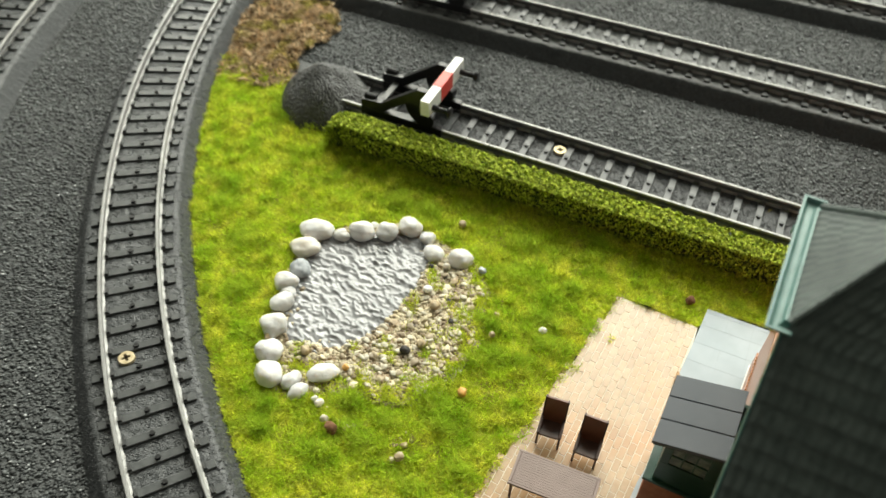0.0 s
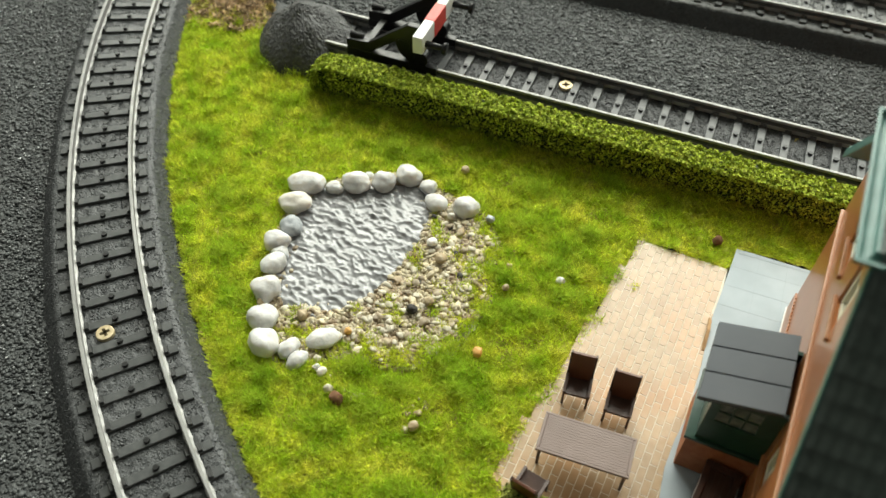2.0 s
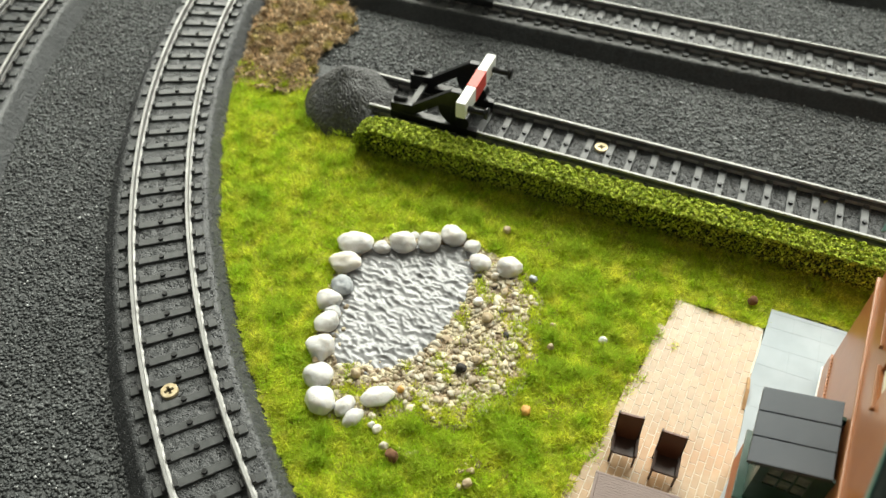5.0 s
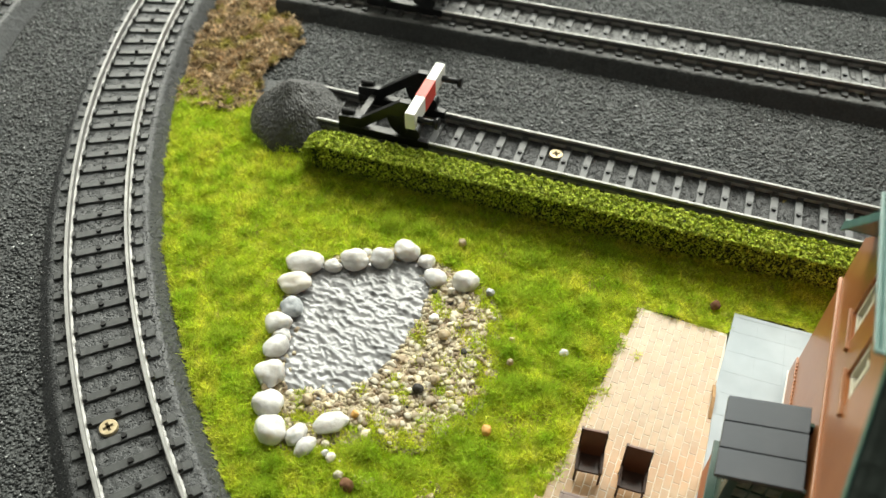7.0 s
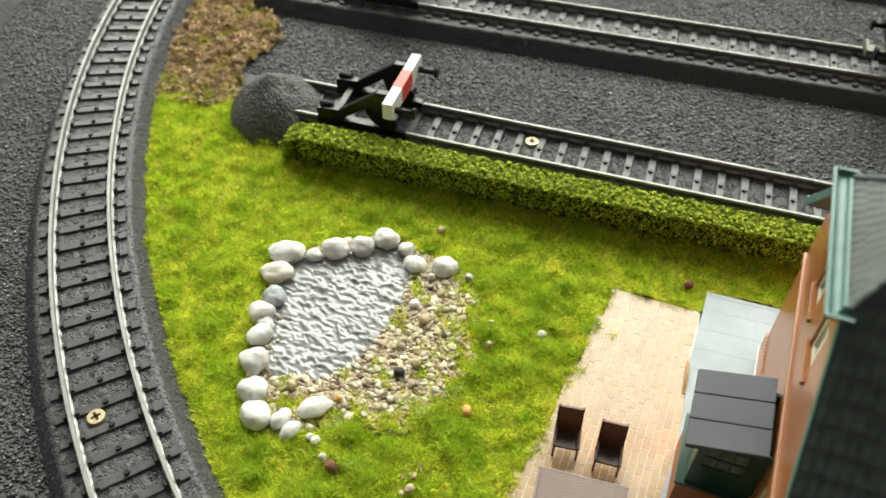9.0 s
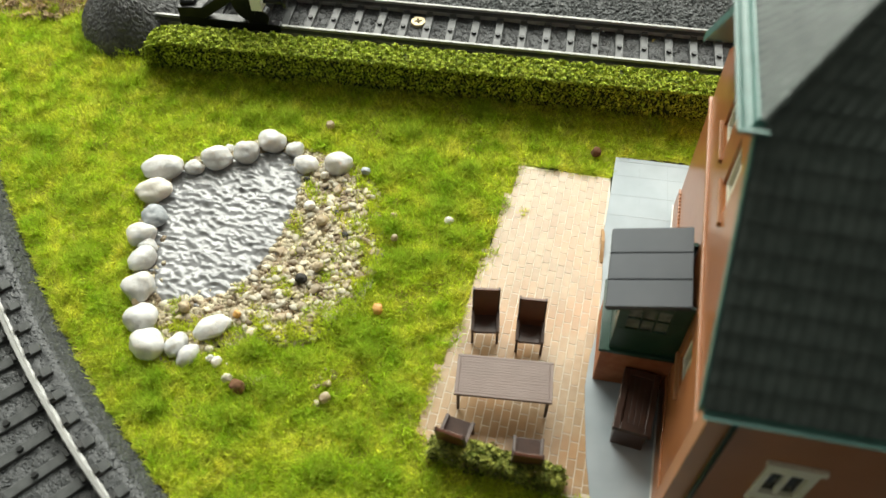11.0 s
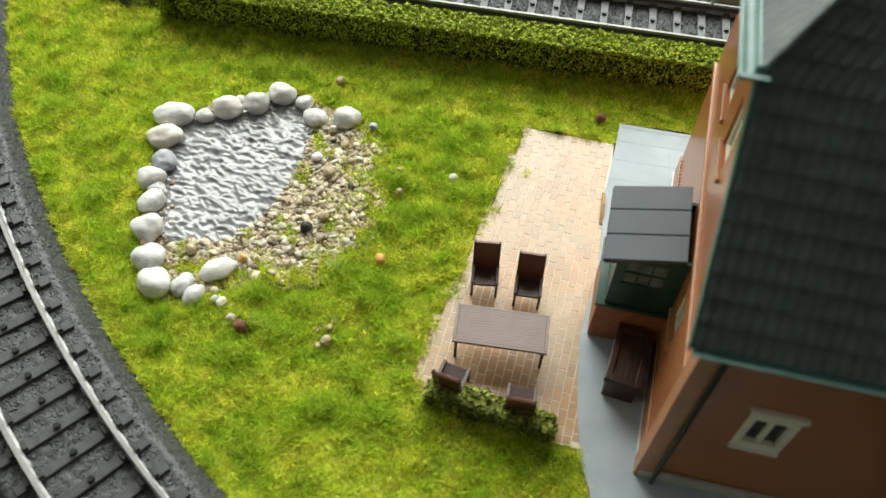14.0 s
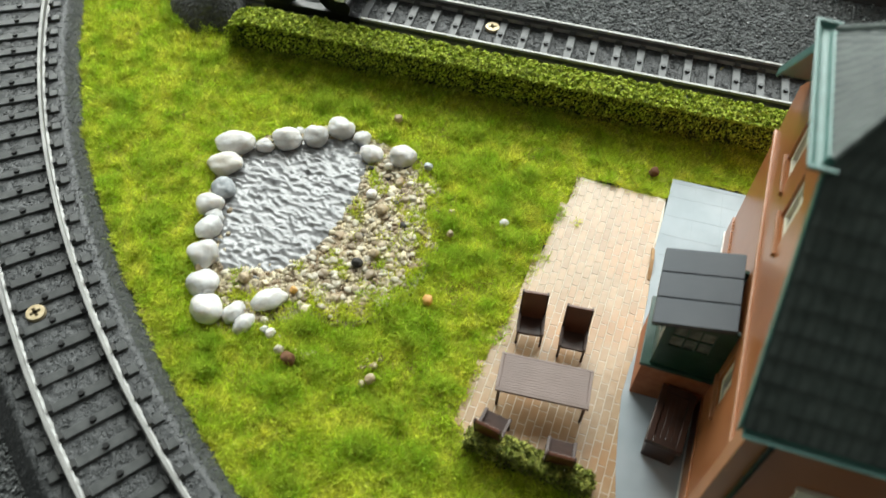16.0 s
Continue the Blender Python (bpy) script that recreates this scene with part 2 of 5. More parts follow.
    "brown": mat("dark_brown_plastic", (0.038, 0.016, 0.01), (0.058, 0.025, 0.016), 3.0, 0.42, 0.04, 0.8),
    "chair": mat("red_brown_plastic", (0.1, 0.034, 0.016), (0.135, 0.048, 0.024), 4.0, 0.4, 0.02, 0.9),
    "table": mat("brown_grey_table_plastic", (0.225, 0.163, 0.143), (0.25, 0.184, 0.163), 4.0, 0.45, 0.02, 0.9, stain=0.05, stain_size=6),
    "glass": None,
}
g = bpy.data.materials.new("window_glass")
g.use_nodes = True
gp = g.node_tree.nodes["Principled BSDF"]
gp.inputs["Base Color"].default_value, gp.inputs["Roughness"].default_value = (0.02, 0.022, 0.024, 1), 0.08
gp.inputs["Specular IOR Level"].default_value = 0.6
M["glass"] = g

# ---- mesh tools: all sizes in mm ----
def mesh_of(name, verts, faces, material, smooth=False):
    data = bpy.data.meshes.new(name)
    data.from_pydata([(x * MM, y * MM, z * MM) for x, y, z in verts], [], faces)
    data.materials.append(material)
    if smooth:
        data.polygons.foreach_set("use_smooth", [True] * len(data.polygons))
    data.update()
    return data


def cloud(name, pts, per, material, smooth=False):
    """One mesh of many loose faces; pts: (n, per, 3) in mm."""
    pts = np.asarray(pts, dtype=np.float32).reshape(-1, per, 3)
    n = len(pts)
    data = bpy.data.meshes.new(name)
    data.vertices.add(n * per)
    data.vertices.foreach_set("co", (pts * MM).ravel())
    data.loops.add(n * per)
    data.loops.foreach_set("vertex_index", np.arange(n * per, dtype=np.int32))
    data.polygons.add(n)
    data.polygons.foreach_set("loop_start", np.arange(0, n * per, per, dtype=np.int32))
    data.materials.append(material)
    data.update(calc_edges=True)
    data.validate()
    return data


def solids(name, verts, faces_one, material, smooth=False):
    """One mesh of many like solids; verts: (n, k, 3) in mm, faces_one: triangles over k."""
    verts = np.asarray(verts, dtype=np.float32)
    n, k, _ = verts.shape
    f = np.asarray(faces_one, dtype=np.int32)
    tris = (f[None] + (np.arange(n, dtype=np.int32) * k)[:, None, None]).reshape(-1, 3)
    data = bpy.data.meshes.new(name)
    data.vertices.add(n * k)
    data.vertices.foreach_set("co", (verts * MM).ravel())
    data.loops.add(len(tris) * 3)
    data.loops.foreach_set("vertex_index", tris.ravel())
    data.polygons.add(len(tris))
    data.polygons.foreach_set("loop_start", np.arange(0, len(tris) * 3, 3, dtype=np.int32))
    if smooth:
        data.polygons.foreach_set("use_smooth", np.ones(len(tris), dtype=bool))
    data.materials.append(material)
    data.update(calc_edges=True)
    data.validate()
    return data


def box(bm, x0, x1, y0, y1, z0, z1):
    made = bmesh.ops.create_cube(bm, size=1.0)["verts"]
    for v in made:
        v.co = Vector(((x0 + x1) / 2 + v.co.x * (x1 - x0), (y0 + y1) / 2 + v.co.y * (y1 - y0), (z0 + z1) / 2 + v.co.z * (z1 - z0)))
    return made


def prism(bm, outline, axis, a, b):
    """An outline of 2D points pushed along an axis from a to b. axis 2: (x, y); axis 1: (x, z); axis 0: (y, z)."""
    def at(p, d):
        return {2: (p[0], p[1], d), 1: (p[0], d, p[1]), 0: (d, p[0], p[1])}[axis]
    lo = [bm.verts.new(at(p, a)) for p in outline]
    hi = [bm.verts.new(at(p, b)) for p in outline]
    k = len(outline)
    bm.faces.new(lo[::-1])
    bm.faces.new(hi)
    for i in range(k):
        bm.faces.new((lo[i], lo[(i + 1) % k], hi[(i + 1) % k], hi[i]))
    return lo + hi


def rod(bm, p, q, r0, r1=None, seg=12):
    p, q = Vector(p), Vector(q)
    r1 = r0 if r1 is None else r1
    made = bmesh.ops.create_cone(bm, cap_ends=True, segments=seg, radius1=r0, radius2=r1, depth=(q - p).length)["verts"]
    turn = (q - p).to_track_quat("Z", "Y").to_matrix().to_4x4()
    bmesh.ops.transform(bm, matrix=Matrix.Translation((p + q) / 2) @ turn, verts=made)
    return made


def part(name, bm, material, parent=None, label="", bevel=0.0, smooth=False, segments=2):
    """Links a bmesh (mm) as one mesh object under a thing or a part."""
    bmesh.ops.recalc_face_normals(bm, faces=bm.faces)
    if bevel:
        edges = [e for e in bm.edges if len(e.link_faces) == 2 and e.calc_face_angle(0) > 0.5]
        bmesh.ops.bevel(bm, geom=edges, offset=bevel, segments=segments, affect="EDGES", profile=0.5, clamp_overlap=True)
    for v in bm.verts:
        v.co *= MM
    data = bpy.data.meshes.new(name)
    bm.to_mesh(data)
    bm.free()
    data.materials.append(material)
    if smooth:
        data.polygons.foreach_set("use_smooth", [True] * len(data.polygons))
    ob = new(name, data)
    ob.parent = parent
    return tagged(ob, label)


def put(name, data, parent=None, label="", m=None):
    ob = new(name, data)
    ob.parent = parent
    if m is not None:
        ob.matrix_basis = m
    return tagged(ob, label)


def thing(name, label, category, x=0, y=0, z=0, turn=0, group="", kind=""):
    ob = new(name)
    ob.empty_display_size = 0.01
    ob.matrix_basis = pose(x * MM, y * MM, z * MM, 0, 0, turn)
    return tagged(ob, label, category, group, kind)


def inside(poly, x, y):
    """Which of the points lie in the polygon."""
    x, y = np.asarray(x), np.asarray(y)
    hit = np.zeros(x.shape, dtype=bool)
    k = len(poly)
    for i in range(k):
        (x0, y0), (x1, y1) = poly[i], poly[(i + 1) % k]
        if y0 == y1:
            continue
        hit ^= ((y0 > y) != (y1 > y)) & (x < (x1 - x0) * (y - y0) / (y1 - y0) + x0)
    return hit


def rounded(poly, rounds=3):
    """Cuts a polygon's corners, so that it reads as a soft outline."""
    for _ in range(rounds):
        out = []
        for (x0, y0), (x1, y1) in zip(poly, poly[1:] + poly[:1]):
            out += [(0.75 * x0 + 0.25 * x1, 0.75 * y0 + 0.25 * y1), (0.25 * x0 + 0.75 * x1, 0.25 * y0 + 0.75 * y1)]
        poly = out
    return poly


def wave(x, y, size, seed=0.0):
    """A smooth field between about -1 and 1."""
    x, y = np.asarray(x) / size, np.asarray(y) / size
    return (np.sin(x * 1.7 + 1.3 * np.sin(y * 1.1 + seed) + seed) + np.sin(y * 1.9 + 1.1 * np.sin(x * 1.3 - seed) + 2.1 * seed)
            + np.sin((x + y) * 1.2 + seed * 3.7)) / 3.0


rng = np.random.default_rng(7)

# ---- unseen room round the layout, its wall tones picked to shape the light ----
def slab_box(name, x0, x1, y0, y1, z0, z1, material, label):
    """A plain box in metres, for the room."""
    bm = bmesh.new()
    box(bm, x0 * 1000, x1 * 1000, y0 * 1000, y1 * 1000, z0 * 1000, z1 * 1000)
    return tagged(part(name, bm, material), label, "", "", "structure")


X0, X1, Y0, Z0, Z1 = -1.6, 1.25, -1.3, -0.8, 1.85
slab_box("floor", X0, X1, Y0, WALL_Y + 0.2, Z0 - 0.1, Z0, M["room_floor"], "plain brown room floor below the layout")
slab_box("ceiling", X0, X1, Y0, WALL_Y + 0.2, Z1, Z1 + 0.1, M["room"], "plain grey ceiling of the room")
slab_box("wall_south", X0, X1, Y0 - 0.1, Y0, Z0, Z1, M["room_dark"], "unseen plain wall behind the camera, dark to deepen shade")
slab_box("wall_west", X0 - 0.1, X0, Y0, WALL_Y + 0.2, Z0, Z1, M["room_white"], "unseen plain side wall, white to throw light on the gable")
slab_box("wall_east", X1, X1 + 0.1, Y0, WALL_Y + 0.2, Z0, Z1, M["room"], "plain grey side wall of the room")
bm = bmesh.new()
for a, b, c, d in ((X0, WINDOW[0], Z0, Z1), (WINDOW[1], X1, Z0, Z1), (WINDOW[0], WINDOW[1], Z0, WINDOW[2]), (WINDOW[0], WINDOW[1], WINDOW[3], Z1)):
    box(bm, a * 1000, b * 1000, WALL_Y * 1000, (WALL_Y + 0.2) * 1000, c * 1000, d * 1000)
tagged(part("wall_north", bm, M["room"]), "plain grey wall with a wide window opening", "", "", "structure")

# ---- the layout's ground ----
CX, CY, RC = 222.1, 229.3, 389.6      # the curved track's centre and radius
GROUND = -1.2                          # level of the ballast
BED_HALF = 19.0
TURF = [(-160, -130), (94, -130), (91.4, -72), (89.6, -62), (88.4, -55), (88.6, 38), (90.0, 47.9), (140, 47.4), (140, 70.5), (-62, 70.5), (-66, 74), (-86, 86), (-94, 95), (-130, 95)]
PATIO = [(62.8, 40.2), (88.6, 38.8), (88.6, -54.5), (81, -54.2), (52, -49.5), (47.3, -42.5)]
POND = rounded([(-37, 22), (-28, 31), (-10, 41), (5, 36), (16, 35), (25.5, 25), (30, 8), (28, -8), (25, -21), (17, -27.5), (5, -27), (-9, -35), (-21, -36), (-27, -25), (-33, -8), (-37, 6)], 2)
DRY = rounded([(-130, 78), (-108, 82), (-96, 82), (-88, 90), (-93, 100), (-97, 114), (-91, 124), (-93, 136), (-99, 146), (-112, 154), (-120, 176), (-165, 180), (-160, 130)], 2)


def from_centre(x, y):
    return np.hypot(np.asarray(x) - CX, np.asarray(y) - CY)


def on_turf(x, y):
    edge = RC - BED_HALF + 0.6 + 0.9 * wave(x, y, 2.4, 1.0)
    return inside(TURF, x, y) & (from_centre(x, y) < edge) & ~inside(PATIO, x - 0.9 - 0.9 * wave(x, y, 1.7, 3.0), y) & ~inside(POND, x, y)


def turf_height(x, y):
    return 0.5 * wave(x, y, 7.0, 2.0) + 0.6 * wave(x, y, 2.6, 5.0) + 0.25 * wave(x, y, 1.1, 9.0)


bm = bmesh.new()
box(bm, -900, 800, -520, 860, GROUND - 14, GROUND)
tagged(part("ground", bm, M["ballast"]), "dark grey ballast-covered layout board", "", "", "structure")


def sheet(name, test, height, x0, x1, y0, y1, step, material, smooth=True):
    """A grid of quads over the cells that pass the test."""
    xs, ys = np.arange(x0, x1 + step, step), np.arange(y0, y1 + step, step)
    gx, gy = np.meshgrid(xs, ys, indexing="ij")
    keep = test((gx[:-1, :-1] + gx[1:, 1:]) / 2, (gy[:-1, :-1] + gy[1:, 1:]) / 2)
    z = height(gx, gy)
    idx = np.arange(gx.size).reshape(gx.shape)
    quads = np.stack([idx[:-1, :-1][keep], idx[1:, :-1][keep], idx[1:, 1:][keep], idx[:-1, 1:][keep]], 1)
    used, back = np.unique(quads, return_inverse=True)
    pts = np.stack([gx.ravel(), gy.ravel(), z.ravel()], 1)[used]
    return mesh_of(name, pts.tolist(), back.reshape(-1, 4).tolist(), material, smooth)


def scatter(test, x0, x1, y0, y1, density, most=400000):
    n = min(most, int((x1 - x0) * (y1 - y0) * density))
    x, y = rng.uniform(x0, x1, n), rng.uniform(y0, y1, n)
    keep = test(x, y)
    return x[keep], y[keep]


def fibres(x, y, z, length, width, lean, lift=1.0):
    """Thin bent blades: a triangle each, leaning any way."""
    n = len(x)
    a, b = rng.uniform(0, 2 * np.pi, n), rng.uniform(0, 2 * np.pi, n)
    ll = length * rng.uniform(0.6, 1.25, n)
    s = np.clip(rng.normal(lean, 0.28, n), 0.05, 1.45)
    root = np.stack([x, y, z], 1)
    side = np.stack([np.cos(b), np.sin(b), np.zeros(n)], 1) * (width * rng.uniform(0.6, 1.4, n))[:, None] / 2
    tip = root + np.stack([np.cos(a) * np.sin(s) * ll, np.sin(a) * np.sin(s) * ll, np.cos(s) * ll * lift], 1)
    return np.stack([root - side, root + side, tip], 1)


def leaves(p, size, facing=None):
    """Small four-sided leaves at the points p, turned any way or rather towards facing."""
    n = len(p)
    a = rng.normal(0, 1, (n, 3))
    if facing is not None:
        a = np.cross(a, rng.normal(0, 0.5, (n, 3)) + facing)
    a /= np.linalg.norm(a, axis=1)[:, None]
    b = np.cross(a, rng.normal(0, 1, (n, 3)) if facing is None else rng.normal(0, 0.5, (n, 3)) + facing)
    b /= np.linalg.norm(b, axis=1)[:, None]
    s = size * rng.uniform(0.6, 1.3, n)[:, None]
    return np.stack([p - a * s * 0.5, p + b * s * 0.32, p + a * s * 0.5, p - b * s * 0.32], 1)


tagged(put("lawn_soil", sheet("lawn_soil", on_turf, turf_height, -160, 142, -130, 98, 2.0, M["soil"])), "green-stained soil under the lawn", "", "", "structure")
x, y = scatter(on_turf, -140, 128, -100, 96, 2.0)
tagged(put("long_grass", cloud("long_grass", fibres(x, y, turf_height(x, y) + 0.5, 2.2, 0.34, 0.95), 3, M["blade"])),
       "single longer grass fibres standing out of the lawn", "grass", "", "stuff")
x, y = scatter(on_turf, -140, 128, -100, 96, 14.0, 900000)
thin = rng.uniform(0, 1, len(x)) < 0.75 + 0.25 * wave(x, y, 5.0, 3.0)
x, y = x[thin], y[thin]
tagged(put("lawn_grass", cloud("lawn_grass", fibres(x, y, turf_height(x, y) - 0.1, 2.3 + 0.9 * wave(x, y, 4.0, 4.0), 0.29, 1.1), 3, M["grass"])),
       "short bright yellow-green static grass lawn", "lawn", "", "stuff")
TUFTS = [(-18, 48), (-8, 49), (-57, 10), (-72, 20), (-47, -9), (30, 34), (44, 28), (49, 36), (31, 12), (44, 3), (49, 12), (32, -21),
         (18, -31), (8, -38), (-16, -41), (5, -30), (31, -3), (25, -18), (-77, 31), (-32, -22), (-13, -48), (5, -47), (14, -40),
         (32, -26), (42, -36), (32, -46), (29, -56), (15, -68), (42, -56), (29, 48), (50, 59), (44, 21), (35, 2)]
bits = []
for tx, ty in TUFTS:
    k, size = int(rng.integers(560, 900)), rng.uniform(2.2, 4.6)
    px, py = rng.normal(tx, size, k), rng.normal(ty, size * 0.7, k)
    ok = on_turf(px, py) | (np.hypot(px - 15, py + 5) < 25)
    px, py = px[ok], py[ok]
    heap = 1.7 * np.exp(-(((px - tx) / size) ** 2 + ((py - ty) / size / 0.7) ** 2) / 2.0)
    bits.append(fibres(px, py, turf_height(px, py) + 0.1 + heap * rng.uniform(0.2, 1.0, len(px)), 2.6, 0.28, 0.8))
# small clumps all over the lawn
for name, count, length, material in (("grass_clumps", 900, 3.0, "grass"), ("green_clumps", 300, 2.6, "tuft")):
    cx, cy = rng.uniform(-135, 128, count * 3), rng.uniform(-98, 94, count * 3)
    ok = on_turf(cx, cy) & (wave(cx, cy, 6.0, 5.0 if material == "tuft" else 1.0) > -0.25)
    cx, cy = cx[ok][:count], cy[ok][:count]
    px, py = np.repeat(cx, 46) + rng.normal(0, 0.75, len(cx) * 46), np.repeat(cy, 46) + rng.normal(0, 0.75, len(cx) * 46)
    keep = on_turf(px, py)
    px, py = px[keep], py[keep]
    tagged(put(name, cloud(name, fibres(px, py, turf_height(px, py) + 0.2, length, 0.32, 0.85), 3, M[material])), "loose tufts of lawn grass", "grass", "", "stuff")
tagged(put("grass_tufts", cloud("grass_tufts", np.concatenate(bits), 3, M["tuft"])), "taller dark green grass tufts on the lawn", "grass", "", "stuff")

# dry brown turf between the curve and the mound
on_dry = lambda x, y: inside(DRY, x + 2.2 * wave(x, y, 2.2, 5.0), y + 1.5 * wave(x, y, 1.6, 8.0)) & (from_centre(x, y) < RC - BED_HALF + 1.0 * wave(x, y, 3.0, 0.4))
tagged(put("dry_turf_soil", sheet("dry_turf_soil", on_dry, lambda x, y: 0.2 + 0.8 * wave(x, y, 7.0, 1.0) + 0.5 * wave(x, y, 2.5, 2.0), -166, -84, 76, 180, 2.0, M["dry_soil"])),
       "brown earth under the dry turf", "", "", "structure")
x, y = scatter(on_dry, -166, -84, 76, 180, 3.4)
dry_top = 0.4 + 0.8 * wave(x, y, 7.0, 1.0) + 1.3 * wave(x, y, 1.7, 2.0) + rng.uniform(-0.4, 1.0, len(x))
tagged(put("dry_turf_flakes", cloud("dry_turf_flakes", leaves(np.stack([x, y, dry_top], 1), 1.9), 4, M["dry"])), "brown and tan leaf flakes in the dry turf", "turf", "", "stuff")
x, y = scatter(on_dry, -166, -84, 76, 180, 3.0)
tagged(put("dry_turf", cloud("dry_turf", fibres(x, y, 0.2 + 0.8 * wave(x, y, 7.0, 1.0) + 1.1 * wave(x, y, 2.0, 2.0), 2.8 + 1.0 * wave(x, y, 2.2, 7.0), 0.5, 1.1), 3, M["dry"])),
       "brown dry flock turf beside the curved track", "turf", "", "stuff")

# loose ballast chips
TRACKS = [(89.0, 0.0), (171.0, 1.3), (252.0, 1.3)]   # y at x = 30, turn in degrees


def on_ballast(x, y):
    r = from_centre(x, y)
    free = (np.abs(r - RC) > BED_HALF - 0.5) & (np.abs(r - RC - 76.4) > BED_HALF - 0.5)
    for ty, turn in TRACKS:
        free &= (np.abs(y - ty - (x - 30) * math.tan(radians(turn))) > BED_HALF - 0.5) | (r > RC)
    return free & ~((r < RC) & ((y < 72) | inside(DRY, x, y)))


CHIP = np.array([(1, 0, 0), (-1, 0, 0), (0, 1, 0), (0, -1, 0), (0, 0, 1), (0, 0, -1)], dtype=np.float32)
CHIP_FACES = [(0, 2, 4), (2, 1, 4), (1, 3, 4), (3, 0, 4), (2, 0, 5), (1, 2, 5), (3, 1, 5), (0, 3, 5)]


def chips(x, y, z, lo, hi, flat=0.7):
    n = len(x)
    v = CHIP[None] * rng.uniform(0.6, 1.3, (n, 6, 1)) + rng.normal(0, 0.22, (n, 6, 3))
    v *= rng.uniform(lo, hi, n)[:, None, None]
    v[:, :, 2] *= flat
    a = rng.uniform(0, 2 * np.pi, n)
    c, s = np.cos(a)[:, None], np.sin(a)[:, None]
    out = np.empty_like(v)
    out[:, :, 0], out[:, :, 1], out[:, :, 2] = c * v[:, :, 0] - s * v[:, :, 1], s * v[:, :, 0] + c * v[:, :, 1], v[:, :, 2]
    return out + np.stack([x, y, z], 1)[:, None]


parts = [scatter(on_ballast, -250, 0, -110, 240, 1.9), scatter(on_ballast, 0, 175, 100, 260, 1.9)]
x, y = np.concatenate([p[0] for p in parts]), np.concatenate([p[1] for p in parts])
fine = chips(x, y, np.full(len(x), GROUND + 0.1) + rng.uniform(-0.1, 0.1, len(x)), 0.28, 0.85, 0.28)
pick = rng.uniform(0, 1, len(x)) < 0.07
coarse = chips(x[pick], y[pick], np.full(pick.sum(), GROUND + 0.2), 0.5, 1.0, 0.6)
tagged(put("ballast_chips", solids("ballast_chips", np.concatenate([fine, coarse]), CHIP_FACES, M["stone"])),
       "fine dark grey stone ballast between the tracks", "ballast", "", "stuff")
pick = rng.uniform(0, 1, len(x)) < 0.035
x, y = x[pick], y[pick]
tagged(put("pale_ballast_flecks", solids("pale_ballast_flecks", chips(x, y, np.full(len(x), GROUND + 0.5), 0.25, 0.5, 0.6), CHIP_FACES, M["fleck"])),
       "pale stone flecks in the dark ballast", "ballast", "", "stuff")

# ---- tracks ----
# cross-section of the moulded bed: offset from the middle, height
BED = [(-19.3, GROUND - 0.05), (-14.8, 5.0), (-13.9, 5.5), (13.9, 5.5), (14.8, 5.0), (19.3, GROUND - 0.05)]
PITCH = 7.6
RAIL_TOP = 9.2


def swept(section, path):
    """A closed section carried along a path of (place, direction across)."""
    verts, faces, k = [], [], len(section)
    for (px, py), (ax, ay) in path:
        verts += [(px + ax * o, py + ay * o, z) for o, z in section]
    for i in range(len(path) - 1):
        for j in range(k):
            a, b = i * k + j, i * k + (j + 1) % k
            faces.append((a, b, b + k, a + k))
    faces += [tuple(range(k))[::-1], tuple(range((len(path) - 1) * k, len(path) * k))]
    return verts, faces


def rail_section(o):
    return ([(o - 0.8, 5.9), (o - 0.8, 6.3), (o - 0.28, 6.6), (o - 0.28, 8.05), (o - 0.48, 8.25), (o - 0.48, RAIL_TOP - 0.12), (o - 0.36, RAIL_TOP),
             (o + 0.36, RAIL_TOP), (o + 0.48, RAIL_TOP - 0.12), (o + 0.48, 8.25), (o + 0.28, 8.05), (o + 0.28, 6.6), (o + 0.8, 6.3), (o + 0.8, 5.9)])


def plated_section(o):
    """The straight tracks' rail: a narrow head over a deep pale foot plate."""
    half = [(0.95, 5.9), (0.95, 7.25), (0.3, 7.5), (0.28, 8.15), (0.5, 8.35), (0.5, RAIL_TOP - 0.12), (0.36, RAIL_TOP)]
    return [(o - x, z) for x, z in half] + [(o + x, z) for x, z in half[::-1]]


def sleeper_mesh():
    bm = bmesh.new()
    box(bm, -13.0, 13.0, -1.3, 1.3, 4.6, 6.2)
    edges = [e for e in bm.edges if e.calc_face_angle(0) > 0.5]
    bmesh.ops.bevel(bm, geom=edges, offset=0.18, segments=1, affect="EDGES")
    for side in (-1, 1):
        for o in (-1.45, 1.45):
            c = side * 8.68 + o
            for vert in prism(bm, [(c - 0.6, 6.2), (c + 0.6, 6.2), (c + 0.35, 7.2), (c - 0.35, 7.2)], 1, -1.0, 1.0):
                for face in vert.link_faces:
                    face.material_index = 1
    for v in bm.verts:
        v.co *= MM
    bmesh.ops.recalc_face_normals(bm, faces=bm.faces)
    data = bpy.data.meshes.new("sleeper")
    bm.to_mesh(data)
    bm.free()
    data.materials.append(M["sleeper"])
    data.materials.append(M["clip"])
    return data


def stud_mesh():
    bm = bmesh.new()
    rod(bm, (0, 0, 5.9), (0, 0, 6.95), 0.85, 0.7, 8)
    for v in bm.verts:
        v.co *= MM
    data = bpy.data.meshes.new("contact_stud")
    bm.to_mesh(data)
    bm.free()
    data.materials.append(M["stud"])
    return data


SLEEPER, STUD = sleeper_mesh(), stud_mesh()


